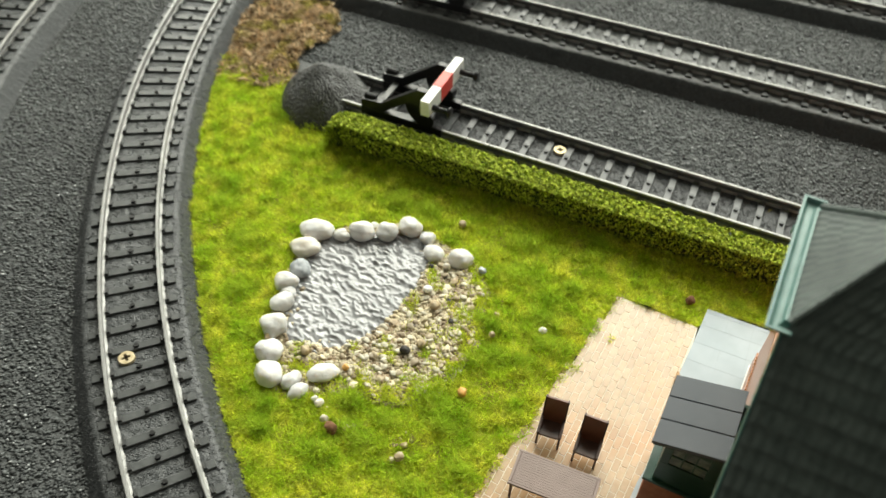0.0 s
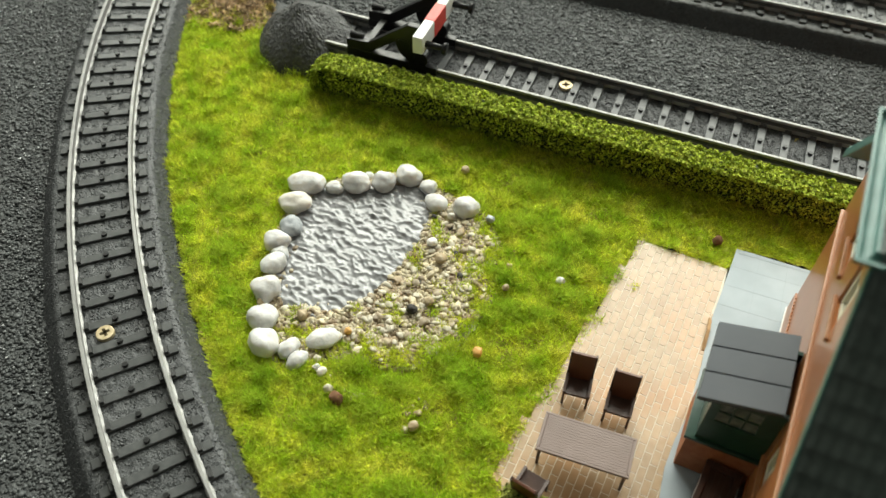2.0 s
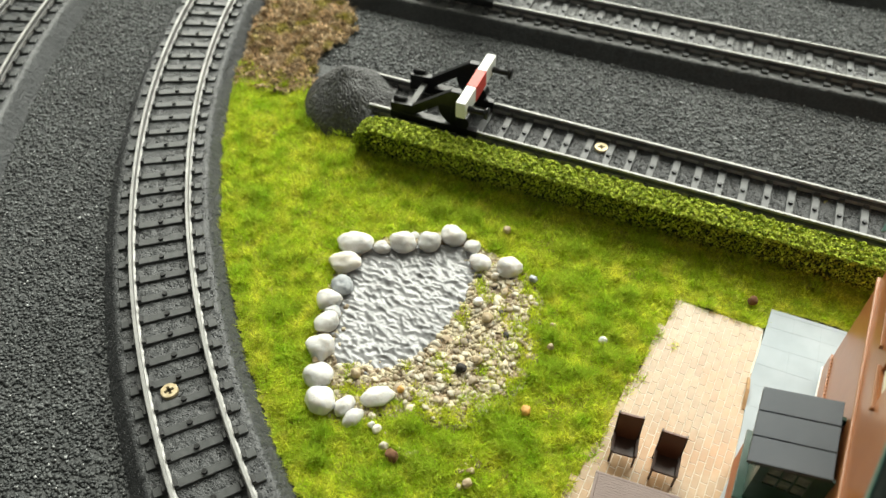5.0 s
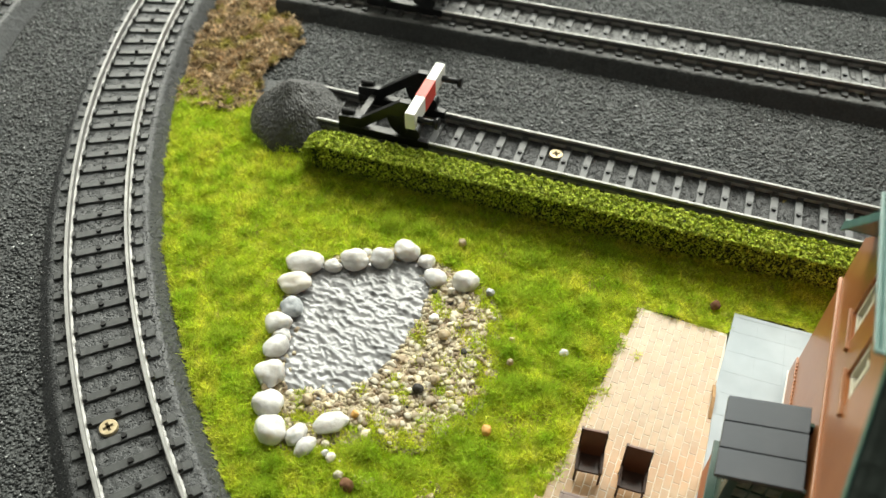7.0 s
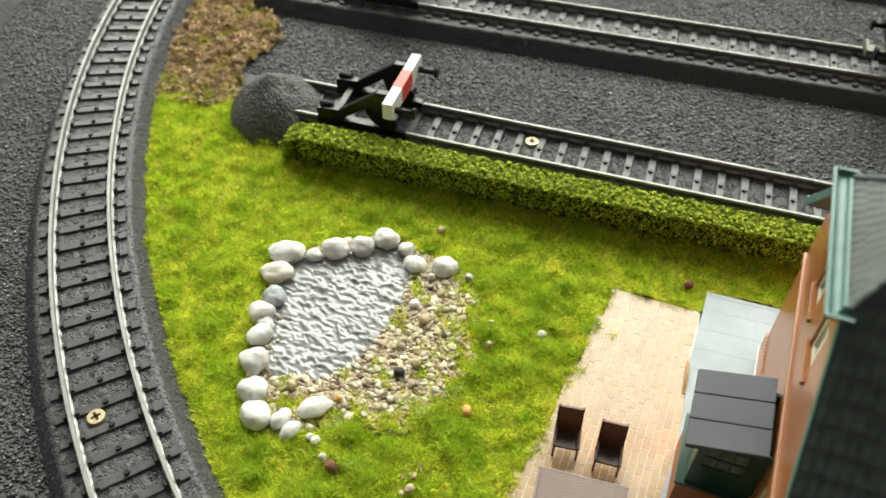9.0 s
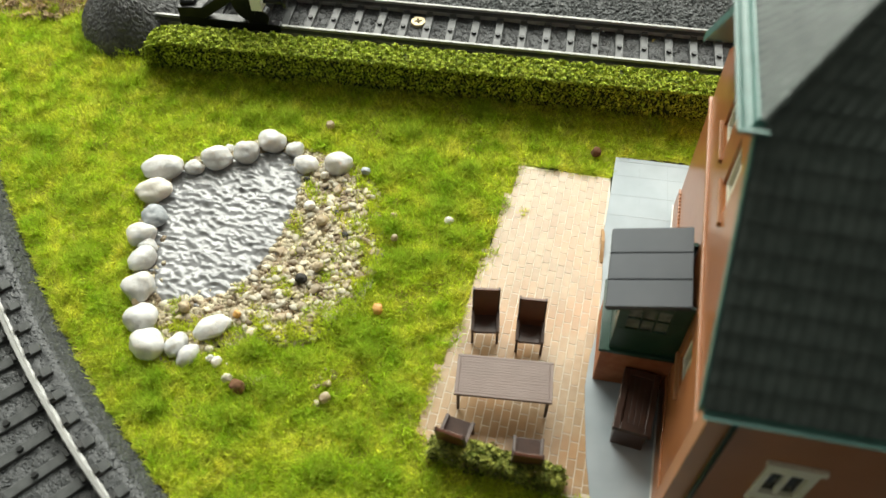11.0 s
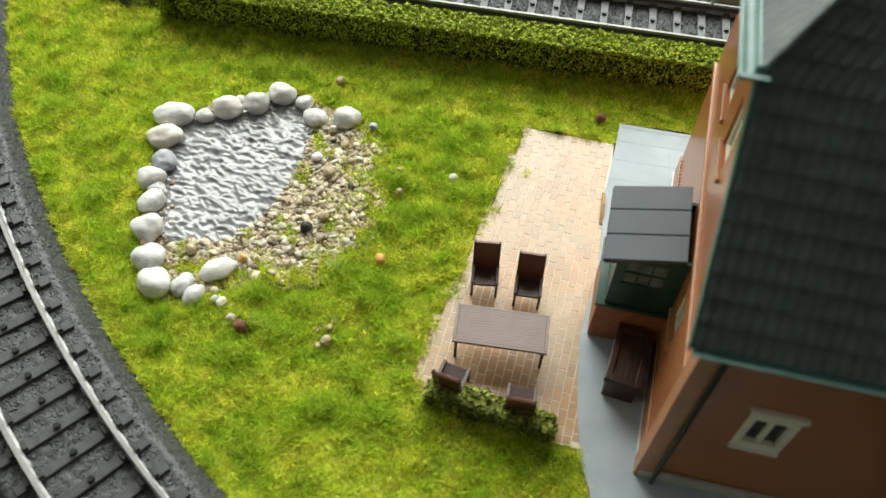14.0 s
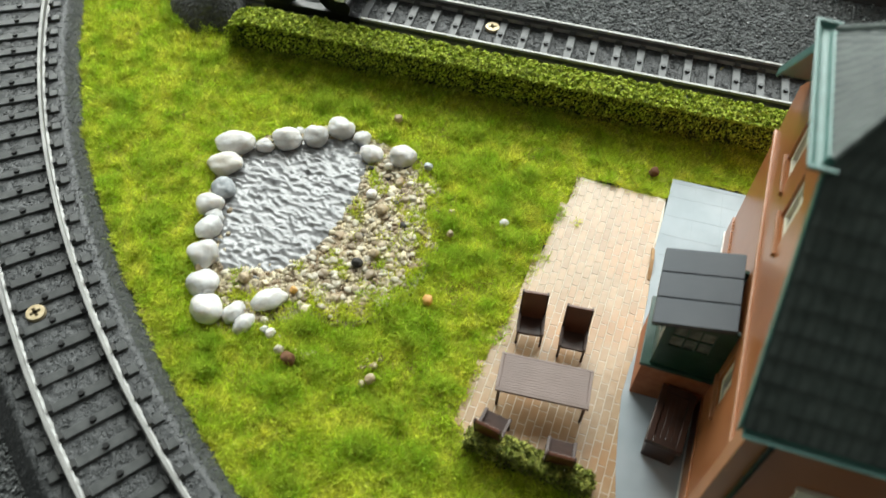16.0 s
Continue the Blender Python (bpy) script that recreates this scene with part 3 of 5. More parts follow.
def rough_bed(path, material, shoulder):
    """The bed's surface with its moulded grain: a fine grid over the section, each point raised or sunk a little."""
    offs = [BED[0][0]]
    for (o0, _), (o1, _) in zip(BED, BED[1:]):
        n = max(1, int(round((o1 - o0) / 0.72)))
        offs += [o0 + (o1 - o0) * k / n for k in range(1, n + 1)]
    offs = np.array(offs)
    z = np.interp(offs, [b[0] for b in BED], [b[1] for b in BED])
    way = np.array([[*p, *a] for p, a in path])
    far = np.concatenate([[0], np.cumsum(np.hypot(*np.diff(way[:, :2], axis=0).T))])
    steps = np.linspace(0, far[-1], int(far[-1] / 0.72))
    px, py, ax, ay = (np.interp(steps, far, way[:, k])[:, None] for k in range(4))
    jit = rng.normal(0, 1, (len(steps), len(offs)))
    jit = 0.8 * jit + 0.3 * (np.roll(jit, 1, 0) + np.roll(jit, 1, 1))
    o = offs[None] + rng.uniform(-0.2, 0.2, jit.shape)
    pts = np.stack([px + ax * o, py + ay * o, z[None] + 0.15 * jit - 0.16], -1)
    idx = np.arange(pts.shape[0] * pts.shape[1]).reshape(pts.shape[:2])
    quads = np.stack([idx[:-1, :-1], idx[1:, :-1], idx[1:, 1:], idx[:-1, 1:]], -1).reshape(-1, 4)
    data = mesh_of("track_bed", pts.reshape(-1, 3).tolist(), quads.tolist(), M[material], True)
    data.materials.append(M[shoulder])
    # slopes take the darker copy: their shaded side is put in the colour
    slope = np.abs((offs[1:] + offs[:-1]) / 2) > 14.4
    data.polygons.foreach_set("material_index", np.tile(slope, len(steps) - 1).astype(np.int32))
    return data


def grains(path, density, reach):
    """Moulded stones standing out of the bed, between the sleepers and down the slopes."""
    way = np.array([[*p, *a] for p, a in path])
    far = np.concatenate([[0], np.cumsum(np.hypot(*np.diff(way[:, :2], axis=0).T))])
    n = int(far[-1] * 38 * density)
    s, o = rng.uniform(0, far[-1], n), rng.uniform(-reach, reach, n)
    px, py, ax, ay = (np.interp(s, far, way[:, k]) for k in range(4))
    z = np.interp(o, [b[0] for b in BED], [b[1] for b in BED])
    x, y = px + ax * o, py + ay * o
    near = (x > -230) & (x < 170) & (y > -140) & (y < 215)
    return solids("bed_grain", chips(x[near], y[near], z[near] - 0.12, 0.16, 0.34, 0.7), CHIP_FACES, M["bed_grit"])


def track(label, path, stops, bare=(), metal="dull_rail", bed="bed"):
    """path: places and directions across, mm; stops: (x, y, turn) of the sleepers."""
    top = thing("track", label, "track", group="model railway tracks")
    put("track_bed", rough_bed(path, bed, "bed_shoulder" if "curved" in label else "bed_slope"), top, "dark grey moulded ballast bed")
    grit = put("bed_grain", grains(path, 1.7, 18.5 if metal == "rail" else 11.0), top, "fine dark grey grains")
    tagged(grit, "fine dark grey grains", "", "", "stuff")
    for o in (-8.68, 8.68):
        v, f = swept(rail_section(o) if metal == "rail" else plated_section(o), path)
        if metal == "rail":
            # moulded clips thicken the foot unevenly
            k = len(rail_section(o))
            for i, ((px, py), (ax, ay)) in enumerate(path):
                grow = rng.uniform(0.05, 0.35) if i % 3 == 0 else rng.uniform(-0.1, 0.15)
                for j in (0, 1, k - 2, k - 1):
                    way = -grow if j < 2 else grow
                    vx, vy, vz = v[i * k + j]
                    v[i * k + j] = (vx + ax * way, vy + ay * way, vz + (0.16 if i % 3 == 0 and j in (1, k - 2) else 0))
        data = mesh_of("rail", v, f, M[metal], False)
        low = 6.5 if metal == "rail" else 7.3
        # straight rails: dark web paints the head's shadow, pale foot the metal's shine
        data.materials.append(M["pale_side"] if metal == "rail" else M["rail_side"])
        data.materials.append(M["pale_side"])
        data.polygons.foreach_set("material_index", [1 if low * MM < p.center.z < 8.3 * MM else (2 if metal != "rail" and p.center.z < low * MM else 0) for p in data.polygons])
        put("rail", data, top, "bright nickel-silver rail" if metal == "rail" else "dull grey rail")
    for i, (x, y, turn) in enumerate(stops):
        m = pose(x * MM, y * MM, 0, 0, 0, turn)
        put("sleeper", SLEEPER, top, "", m)
        if i not in bare:
            put("contact_stud", STUD, top, "", m)
    return top


def straight(label, x0, x1, y, turn, first, bare=(), bed="bed"):
    """A straight track through (30, y)."""
    c, s = math.cos(radians(turn)), math.sin(radians(turn))
    at = lambda d: (30 + d * c, y + d * s)
    path = [(at(d), (s, -c)) for d in np.linspace(x0 - 30, x1 - 30, 12)]
    stops = []
    d = first - 30
    while d < x1 - 30 - 1:
        stops.append((*at(d), turn - 90))
        d += PITCH
    return track(label, path, stops, bare, "dull_rail", bed)


def curve(label, radius, a0, a1, first, metal):
    path = [((CX + radius * math.cos(a), CY + radius * math.sin(a)), (math.cos(a), math.sin(a))) for a in np.radians(np.linspace(a0, a1, int((a1 - a0) / math.degrees(1.27 / radius))))]
    step = math.degrees(PITCH / radius)
    stops = []
    a = first
    while a < a1:
        stops.append((CX + radius * math.cos(radians(a)), CY + radius * math.sin(radians(a)), a))
        a += step
    return track(label, path, stops, (), metal)


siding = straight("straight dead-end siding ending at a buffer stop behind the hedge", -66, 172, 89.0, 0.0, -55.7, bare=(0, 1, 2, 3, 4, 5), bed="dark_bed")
straight("straight middle track on dark moulded ballast", -113, 240, 171.0, 1.3, -111.4, (), "pale_bed")
straight("straight rear track on dark moulded ballast", -60, 240, 252.0, 1.3, -58.0, (), "pale_bed")
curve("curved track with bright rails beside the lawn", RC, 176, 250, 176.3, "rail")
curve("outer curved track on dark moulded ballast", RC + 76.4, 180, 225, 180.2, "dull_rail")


def screw(x, y, z, turn, label):
    top = thing("screw", label, "screw", x, y, z, turn, group="track screws")
    bm = bmesh.new()
    rod(bm, (0, 0, -1.6), (0, 0, 0.0), 0.9, 0.9, 10)
    rod(bm, (0, 0, -0.4), (0, 0, 0.55), 2.45, 2.25, 28)
    part("screw_head", bm, M["brass"], top, "", 0.12)
    # no cut slot: a dark cross on the head paints the recess's shade
    bm = bmesh.new()
    for w, h in ((1.3, 0.4), (0.4, 1.3)):
        box(bm, -w, w, -h, h, 0.45, 0.6)
    part("cross_slot", bm, M["dark_slot"], top, "dark cross-shaped slot")


screw(24.6, 92.3, 5.9, 20, "brass cross-head screw between the siding's rails")
screw(-56.3, -47.7, 5.9, 55, "brass cross-head screw between the curved rails")


# ---- buffer stops ----
def buffer_stop(label):
    """Local x runs along the track towards the train, z from the rail's top."""
    top = thing("buffer_stop", label, "buffer stop", group="buffer stops")
    for y in (-8.7, 8.7):
        bm = bmesh.new()
        box(bm, -50.0, -17.0, y - 1.3, y + 1.3, -2.6, 0.6)
        part("base_bar", bm, M["black"], top, "", 0.25)
        bm = bmesh.new()
        outline = [(-49.8, 0.4), (-49.8, 3.9), (-41.5, 4.6), (-26.8, 15.2), (-23.2, 15.2), (-23.2, 11.5), (-20.5, 0.4), (-27.0, 0.4), (-26.6, 8.6), (-30.0, 8.8), (-39.0, 2.2), (-41.5, 0.4)]
        prism(bm, outline, 1, y - 1.15, y + 1.15)
        part("side_frame", bm, M["black"], top, "glossy black side strut", 0.22)
        bm = bmesh.new()
        arc = [(-26.6 - 5.2 * math.sin(a), 0.6 + 8.0 * (1 - math.cos(a)) + 0.2) for a in np.linspace(0, 1.45, 7)]
        prism(bm, [(-24.0, 0.6), (-24.0, 9.4)] + [(-28.4, 9.2)] + arc[::-1], 1, y - 0.5, y + 0.5)
        part("gusset", bm, M["black"], top, "thin black web plate", 0.08)
        bm = bmesh.new()
        rod(bm, (-22.2, y - 1.7, 3.4), (-22.2, y + 1.7, 3.4), 2.5, 2.5, 20)
        part("wheel_block", bm, M["black"], top, "round black block on the rail", 0.2)
        bm = bmesh.new()
        box(bm, -40.0, -28.0, y - 1.55, y + 1.55, 0.5, 1.0)
        part("rail_shoe", bm, M["rail_side"], top, "dull grey shoe over the rail", 0.1)
        bm = bmesh.new()
        rod(bm, (-19.6, y * 1.38, 11.6), (-13.2, y * 1.38, 11.6), 1.15, 0.95, 16)
        rod(bm, (-13.4, y * 1.38, 11.6), (-12.4, y * 1.38, 11.6), 1.9, 2.1, 20)
        part("buffer", bm, M["black"], top, "round black buffer", 0.0, True)
        bm = bmesh.new()
        rod(bm, (-49.0, y + 1.3, 4.3), (-44.5, y + 1.3, 4.6), 1.4, 0.9, 14)
        part("anchor_claw", bm, M["black"], top)
    bm = bmesh.new()
    box(bm, -45.0, -42.6, -9.5, 9.5, 0.8, 1.9)
    part("cross_tie", bm, M["rail_side"], top, "dull grey cross tie", 0.15)
    bm = bmesh.new()
    box(bm, -24.0, -21.8, -9.5, 9.5, 9.6, 11.4)
    part("cross_brace", bm, M["black"], top, "", 0.15)
    bm = bmesh.new()
    box(bm, -22.9, -19.4, -15.2, 15.2, 9.4, 15.6)
    beam = part("cross_beam", bm, M["white"], top, "white painted cross beam", 0.3)
    bm = bmesh.new()
    box(bm, -23.0, -19.3, -5.1, 5.1, 9.3, 15.7)
    part("red_field", bm, M["red"], beam, "red painted middle field", 0.3)
    return top


stop = buffer_stop("black buffer stop with red and white beam on the siding")
stop.matrix_basis = pose(0, 0.089, RAIL_TOP * MM)
far = copy_thing(stop, pose(-0.0235, 0.1698, RAIL_TOP * MM, 0, 0, 1.3))
far["label"] = "black buffer stop ending the middle track"

# mound of ballast over the siding's end
def mound():
    bm = bmesh.new()
    bmesh.ops.create_icosphere(bm, subdivisions=6, radius=1.0)
    for v in bm.verts:
        d = v.co.normalized()
        w = 1 + rng.uniform(-0.012, 0.012) + 0.05 * noise.noise(d * 2.2)
        z = max(d.z, -0.05)
        r = max(0.0, 1 - max(z, 0.0) ** 1.6) ** 0.8
        flat = Vector((d.x, d.y, 0)).normalized() if d.xy.length > 1e-6 else Vector((0, 0, 0))
        w *= 1 + 0.22 * max(0.0, flat.x) * (1 - max(z, 0.0)) * r
        v.co = Vector((flat.x * 17.6 * r * w, flat.y * 18.6 * r * w, z * 18.4 * w))
    return part("ballast_mound", bm, M["mound"], None, "", 0, False)


hill = mound()
hill.matrix_basis = pose(-0.0705, 0.0858, GROUND * MM, 0, 0, 12)
# grass creeping up the mound's foot
a = rng.uniform(math.pi, 2 * math.pi, 2600)
r = 17.2 + rng.normal(0.3, 1.1, 2600)
x, y = -70.5 + r * np.cos(a), 85.8 + r * np.sin(a)
keep = rng.uniform(0, 1, 2600) < 0.5 + 0.7 * wave(x, y, 2.5, 2.0)
tagged(put("mound_grass", cloud("mound_grass", fibres(x[keep], y[keep], rng.uniform(-0.4, 2.4, 2600)[keep], 2.6, 0.36, 0.9), 3, M["tuft"])),
       "grass creeping up the mound's foot", "grass", "", "stuff")
tagged(hill, "rounded dark grey sanded mound over the siding's end", "mound")

# ---- pond ----
WATER = rounded([(-35, 21), (-27, 28), (-19, 31), (-9, 36), (2, 34), (7, 27), (6, 12), (4, 0), (2, -10), (-6, -18), (-14, -21), (-23, -20), (-30, -8), (-33, 6)], 2)
GRAVEL = rounded([(2.0, 31), (15, 33), (25, 24), (31, 9), (30, -7), (27, -20), (19, -26), (6, -25.5), (-8, -26), (-19, -28), (-23, -22), (-16, -17), (-8, -17.5), (-1, -10), (2.5, 3), (5, 17)], 2)
tagged(put("pond_floor", sheet("pond_floor", lambda x, y: inside(POND, x, y), lambda x, y: -0.75 + 0.15 * wave(x, y, 3, 1.0), -40, 36, -40, 44, 2.0, M["pond_bed"])),
       "dull grey floor of the pond", "", "", "structure")


SWELLS = np.stack([rng.uniform(-38, 10, 1500), rng.uniform(-24, 38, 1500), rng.normal(-14, 22, 1500), rng.uniform(0.8, 1.6, 1500),
                   rng.uniform(0.4, 0.7, 1500), rng.uniform(0.1, 0.36, 1500)], 1)


def ripples(x, y):
    """Hand-stippled gel: many short overlapping swells that lie roughly across."""
    z = 0.06 * wave(x, y, 5.5, 7.0)
    for px, py, turn, long, short, high in SWELLS:
        near = (np.abs(x - px) < 3.5) & (np.abs(y - py) < 3.5)
        dx, dy = x[near] - px, y[near] - py
        c, s = math.cos(radians(turn)), math.sin(radians(turn))
        z[near] += high * np.exp(-((c * dx + s * dy) / long) ** 2 - ((c * dy - s * dx) / short) ** 2)
    return z + 0.05 * wave(x, y, 0.45, 6.0) - 0.25


tagged(put("water", sheet("water", lambda x, y: inside(WATER, x, y), ripples, -38, 10, -24, 38, 0.2, M["water"])),
       "rippled silvery clear resin pond water", "water", "", "structure")


def bank(x, y):
    return 0.25 + 0.35 * wave(x, y, 6, 2.5) + 0.02 * (x - 8)


gravel_bank = tagged(put("gravel_bank", sheet("gravel_bank", lambda x, y: inside(GRAVEL, x, y), bank, -26, 36, -32, 38, 1.0, M["gravel_bed"])),
       "damp sandy gravel bank of the pond", "", "", "structure")


def on_bank(x, y):
    """The gravel, frayed where the lawn grows into it."""
    x, y = np.asarray(x, float), np.asarray(y, float)
    return (inside(GRAVEL, x, y) & inside(GRAVEL, x + np.where(x > 12, 3.0 + 4.2 * wave(x, y, 1.9, 4.0), 0), y + np.where(y < -16, -2.0 + 2.6 * wave(x, y, 2.0, 6.0), 0)))


def pebble_mesh(name, rx, ry, rz, material, seed, rough=0.16, rounds=4):
    bm = bmesh.new()
    bmesh.ops.create_icosphere(bm, subdivisions=rounds, radius=1.0)
    off = Vector((seed * 3.1, seed * 1.7, seed * 2.3))
    for v in bm.verts:
        d = v.co.normalized()
        w = 1 + rough * noise.noise(d * 1.1 + off) + 0.3 * rough * noise.noise(d * 2.4 + off) + 0.08 * rough * noise.noise(d * 6.0 + off)
        p = d * w
        v.co = Vector((p.x * rx, p.y * ry, p.z * rz + rz * 0.86)) * MM
    data = bpy.data.meshes.new(name)
    bm.to_mesh(data)
    bm.free()
    data.materials.append(material)
    data.polygons.foreach_set("use_smooth", [True] * len(data.polygons))
    return data


# x, y, length, width, turn, height, stuff, words
STONES = [(-35.8, 22.6, 11.4, 8.0, 18, 7.0, "quartz", "large white oval"), (-28.0, 24.6, 5.2, 4.8, 0, 4.2, "grey_stone", "small pale grey"),
          (-22.6, 28.6, 8.6, 7.6, 10, 6.6, "quartz", "round white"), (-20.6, 34.0, 3.0, 2.8, 0, 2.6, "grey_stone", "tiny grey"),
          (-14.9, 32.0, 7.6, 7.4, 40, 6.4, "grey_stone", "dimpled light grey"), (-8.7, 37.2, 8.4, 7.4, -15, 6.6, "quartz", "round white"),
          (-1.4, 35.6, 5.2, 5.2, 0, 4.8, "grey_stone", "small pale grey"), (3.4, 30.4, 7.4, 6.2, -20, 5.2, "quartz", "smooth white"),
          (12.5, 31.2, 7.6, 7.6, 60, 7.2, "quartz", "round white"), (-35.8, 14.2, 10.0, 7.6, 20, 6.4, "cream", "cream white"),
          (-32.4, 5.6, 7.4, 6.4, -25, 5.2, "slate", "blue-grey"), (-33.4, -1.0, 7.8, 7.0, 15, 6.2, "quartz", "smooth white"),
          (-30.6, -4.2, 5.0, 4.6, 0, 4.4, "grey_stone", "small pale grey"), (-30.2, -8.6, 8.0, 6.4, 70, 5.6, "grey_stone", "pale grey oval"),
          (-27.5, -17.2, 9.2, 8.0, -30, 6.6, "quartz", "angular white"), (-23.6, -25.9, 8.4, 7.8, 10, 6.4, "grey_stone", "dimpled pale"),
          (-19.4, -32.8, 9.0, 7.6, -22, 6.6, "quartz", "large white"), (-12.6, -31.6, 6.8, 5.2, 80, 5.0, "grey_stone", "light grey"),
          (-9.0, -33.8, 6.4, 4.6, 70, 4.6, "grey_stone", "small pale grey oval"), (-5.6, -25.6, 9.2, 6.0, 46, 5.0, "quartz", "long white")]
for i, (x, y, ln, wd, turn, ht, kind, words) in enumerate(STONES):
    ob = put("pond_stone", pebble_mesh("pond_stone", ln / 2, wd / 2, 0.44 * ht, M[kind], i + 1.0, 0.22), None, "", pose(x * MM, y * MM, -0.5 * MM, 0, 0, turn))
    tagged(ob, words + " pebble on the pond's rim", "stone", "stones round the pond")
# x, y, size, stuff, words
LOOSE = [(12.2, -8.6, 2.8, "black_pebble", "black pebble in the pond gravel"), (8.2, 15.2, 2.9, "quartz", "small white pebble in the pond gravel"),
         (12.8, 10.4, 3.2, "tan", "tan pebble in the pond gravel"), (33.1, -14.3, 2.7, "orange", "orange pebble on the lawn"),
         (6.2, 46.8, 2.7, "tan", "tan pebble on the lawn"), (46.2, 16.3, 2.4, "quartz", "small white pebble on the lawn"),
         (84.1, 47.4, 3.0, "rust", "red-brown pebble on the lawn by the terrace"), (-1.6, -34.6, 2.6, "cream", "cream pebble at the pond's edge"),
         # the rust one in the grass is added to stand in for a dark hollow
         (-0.7, -21.3, 2.0, "orange", "orange-brown pebble in the pond gravel"), (5.4, -40.2, 3.4, "rust", "red-brown lump in place of a dark hollow in the grass"), (2.3, -38.4, 2.4, "gravel_pale", "cream pebble in the grass"),
         (26.0, -39.8, 2.6, "tan", "brown pebble in the grass"), (-27.0, -21.0, 2.6, "tan", "tan pebble at the pond's edge"),
         (-14.5, -21.0, 3.0, "tan", "brown pebble at the pond's edge"), (20.5, 30.0, 2.4, "slate", "dark grey pebble on the bank"),
         (9.5, 26.8, 2.2, "cream", "cream pebble on the bank"), (15.5, -4.5, 2.6, "tan", "tan pebble in the pond gravel"),
         (33.0, 8.0, 1.9, "tan", "brown pebble at the bank's edge"), (-4.5, -31.5, 2.0, "gravel_pale", "small cream pebble at the pond's edge"),
         (31.5, 15.5, 1.8, "tan", "brown pebble at the bank's edge"), (-3.5, -33.8, 2.0, "quartz", "small white pebble at the pond's edge")]
for i, (x, y, size, kind, words) in enumerate(LOOSE):
    ob = put("pebble", pebble_mesh("pebble", size * 0.56, size * 0.47, size * 0.42, M[kind], 31.0 + i, 0.25), None, "", pose(x * MM, y * MM, (1.1 if "gravel" in words or "bank" in words else 0.5) * MM, 0, 0, 37 * i))
    tagged(ob, words, "pebble", "loose pebbles")
ICO = bmesh.new()
bmesh.ops.create_icosphere(ICO, subdivisions=1, radius=1.0)
ICO.verts.ensure_lookup_table()
ICO_V = np.array([v.co[:] for v in ICO.verts], dtype=np.float32)
ICO_F = [tuple(v.index for v in f.verts) for f in ICO.faces]
ICO.free()


def pebbles(x, y, z, lo, hi):
    n = len(x)
    size = lo + (hi - lo) * rng.uniform(0, 1, n) ** 2.2
    ax = rng.uniform(0.65, 1.25, (n, 1, 3)) * np.array([1, 1, 0.8])
    k = rng.normal(0, 1, (n, 1, 3))
    v = ICO_V[None] * ax * (1 + 0.2 * np.sin((ICO_V[None] * k * 2.4).sum(-1, keepdims=True) * 2 + k[:, :, :1] * 9))
    v[:, :, 2] *= 0.5
    v = v * size[:, None, None]
    a = rng.uniform(0, 2 * np.pi, n)
    c, s = np.cos(a)[:, None], np.sin(a)[:, None]
    out = np.empty_like(v)
    out[:, :, 0], out[:, :, 1], out[:, :, 2] = c * v[:, :, 0] - s * v[:, :, 1], s * v[:, :, 0] + c * v[:, :, 1], v[:, :, 2]
    return out + np.stack([x, y, z + size * 0.02], 1)[:, None]


x, y = scatter(lambda x, y: on_bank(x, y) & (rng.uniform(0, 1, x.shape) < 0.5 + 0.5 * wave(x, y, 2.6, 6.0)), -26, 36, -32, 38, 1.05)
ex, ey = scatter(lambda x, y: inside(POND, x, y) & ~inside(WATER, x, y) & (~inside(GRAVEL, x, y) | on_bank(x, y)), -40, 36, -40, 44, 0.5)
gx, gy = np.concatenate([rng.normal(24, 1.6, 10), rng.normal(6.0, 2.2, 6), rng.normal(-1, 2, 4)]), np.concatenate([rng.normal(-35.5, 2.4, 10), rng.normal(-36.6, 1.2, 6), rng.normal(-33, 1.0, 4)])
x, y, z = np.concatenate([x, ex, gx]), np.concatenate([y, ey, gy]), np.concatenate([bank(x, y), np.full(len(ex), -0.1), rng.uniform(0.6, 1.2, 20)])
MIDDLE = [(-14 + 0.86 * (px + 14), 10 + 0.82 * (py - 10)) for px, py in WATER]
sx, sy = scatter(lambda x, y: inside(WATER, x, y) & ~inside(MIDDLE, x + 1.5 * wave(x, y, 2.0, 3.0), y) & ((y < 2) | (x > -2)) & (rng.uniform(0, 1, x.shape) < 0.5), -38, 10, -24, 38, 0.8)
x, y, z = np.concatenate([x, sx]), np.concatenate([y, sy]), np.concatenate([z, np.full(len(sx), -0.3)])
tagged(put("pond_gravel", solids("pond_gravel", pebbles(x, y, z, 0.5, 1.55), ICO_F, M["gravel"])), "cream and tan gravel on the pond's bank", "gravel", "", "stuff")
x, y = scatter(on_bank, -26, 36, -32, 38, 2.6)
ex, ey = scatter(lambda x, y: inside(POND, x, y) & ~inside(WATER, x, y) & (~inside(GRAVEL, x, y) | on_bank(x, y)), -40, 36, -40, 44, 2.2)
x, y, z = np.concatenate([x, ex]), np.concatenate([y, ey]), np.concatenate([bank(x, y), np.full(len(ex), -0.3)])
tagged(put("pond_grit", solids("pond_grit", chips(x, y, z + 0.2, 0.5, 1.35, 0.7), CHIP_FACES, M["gravel"])), "angular sandy grit on the pond's bank", "gravel", "", "stuff")
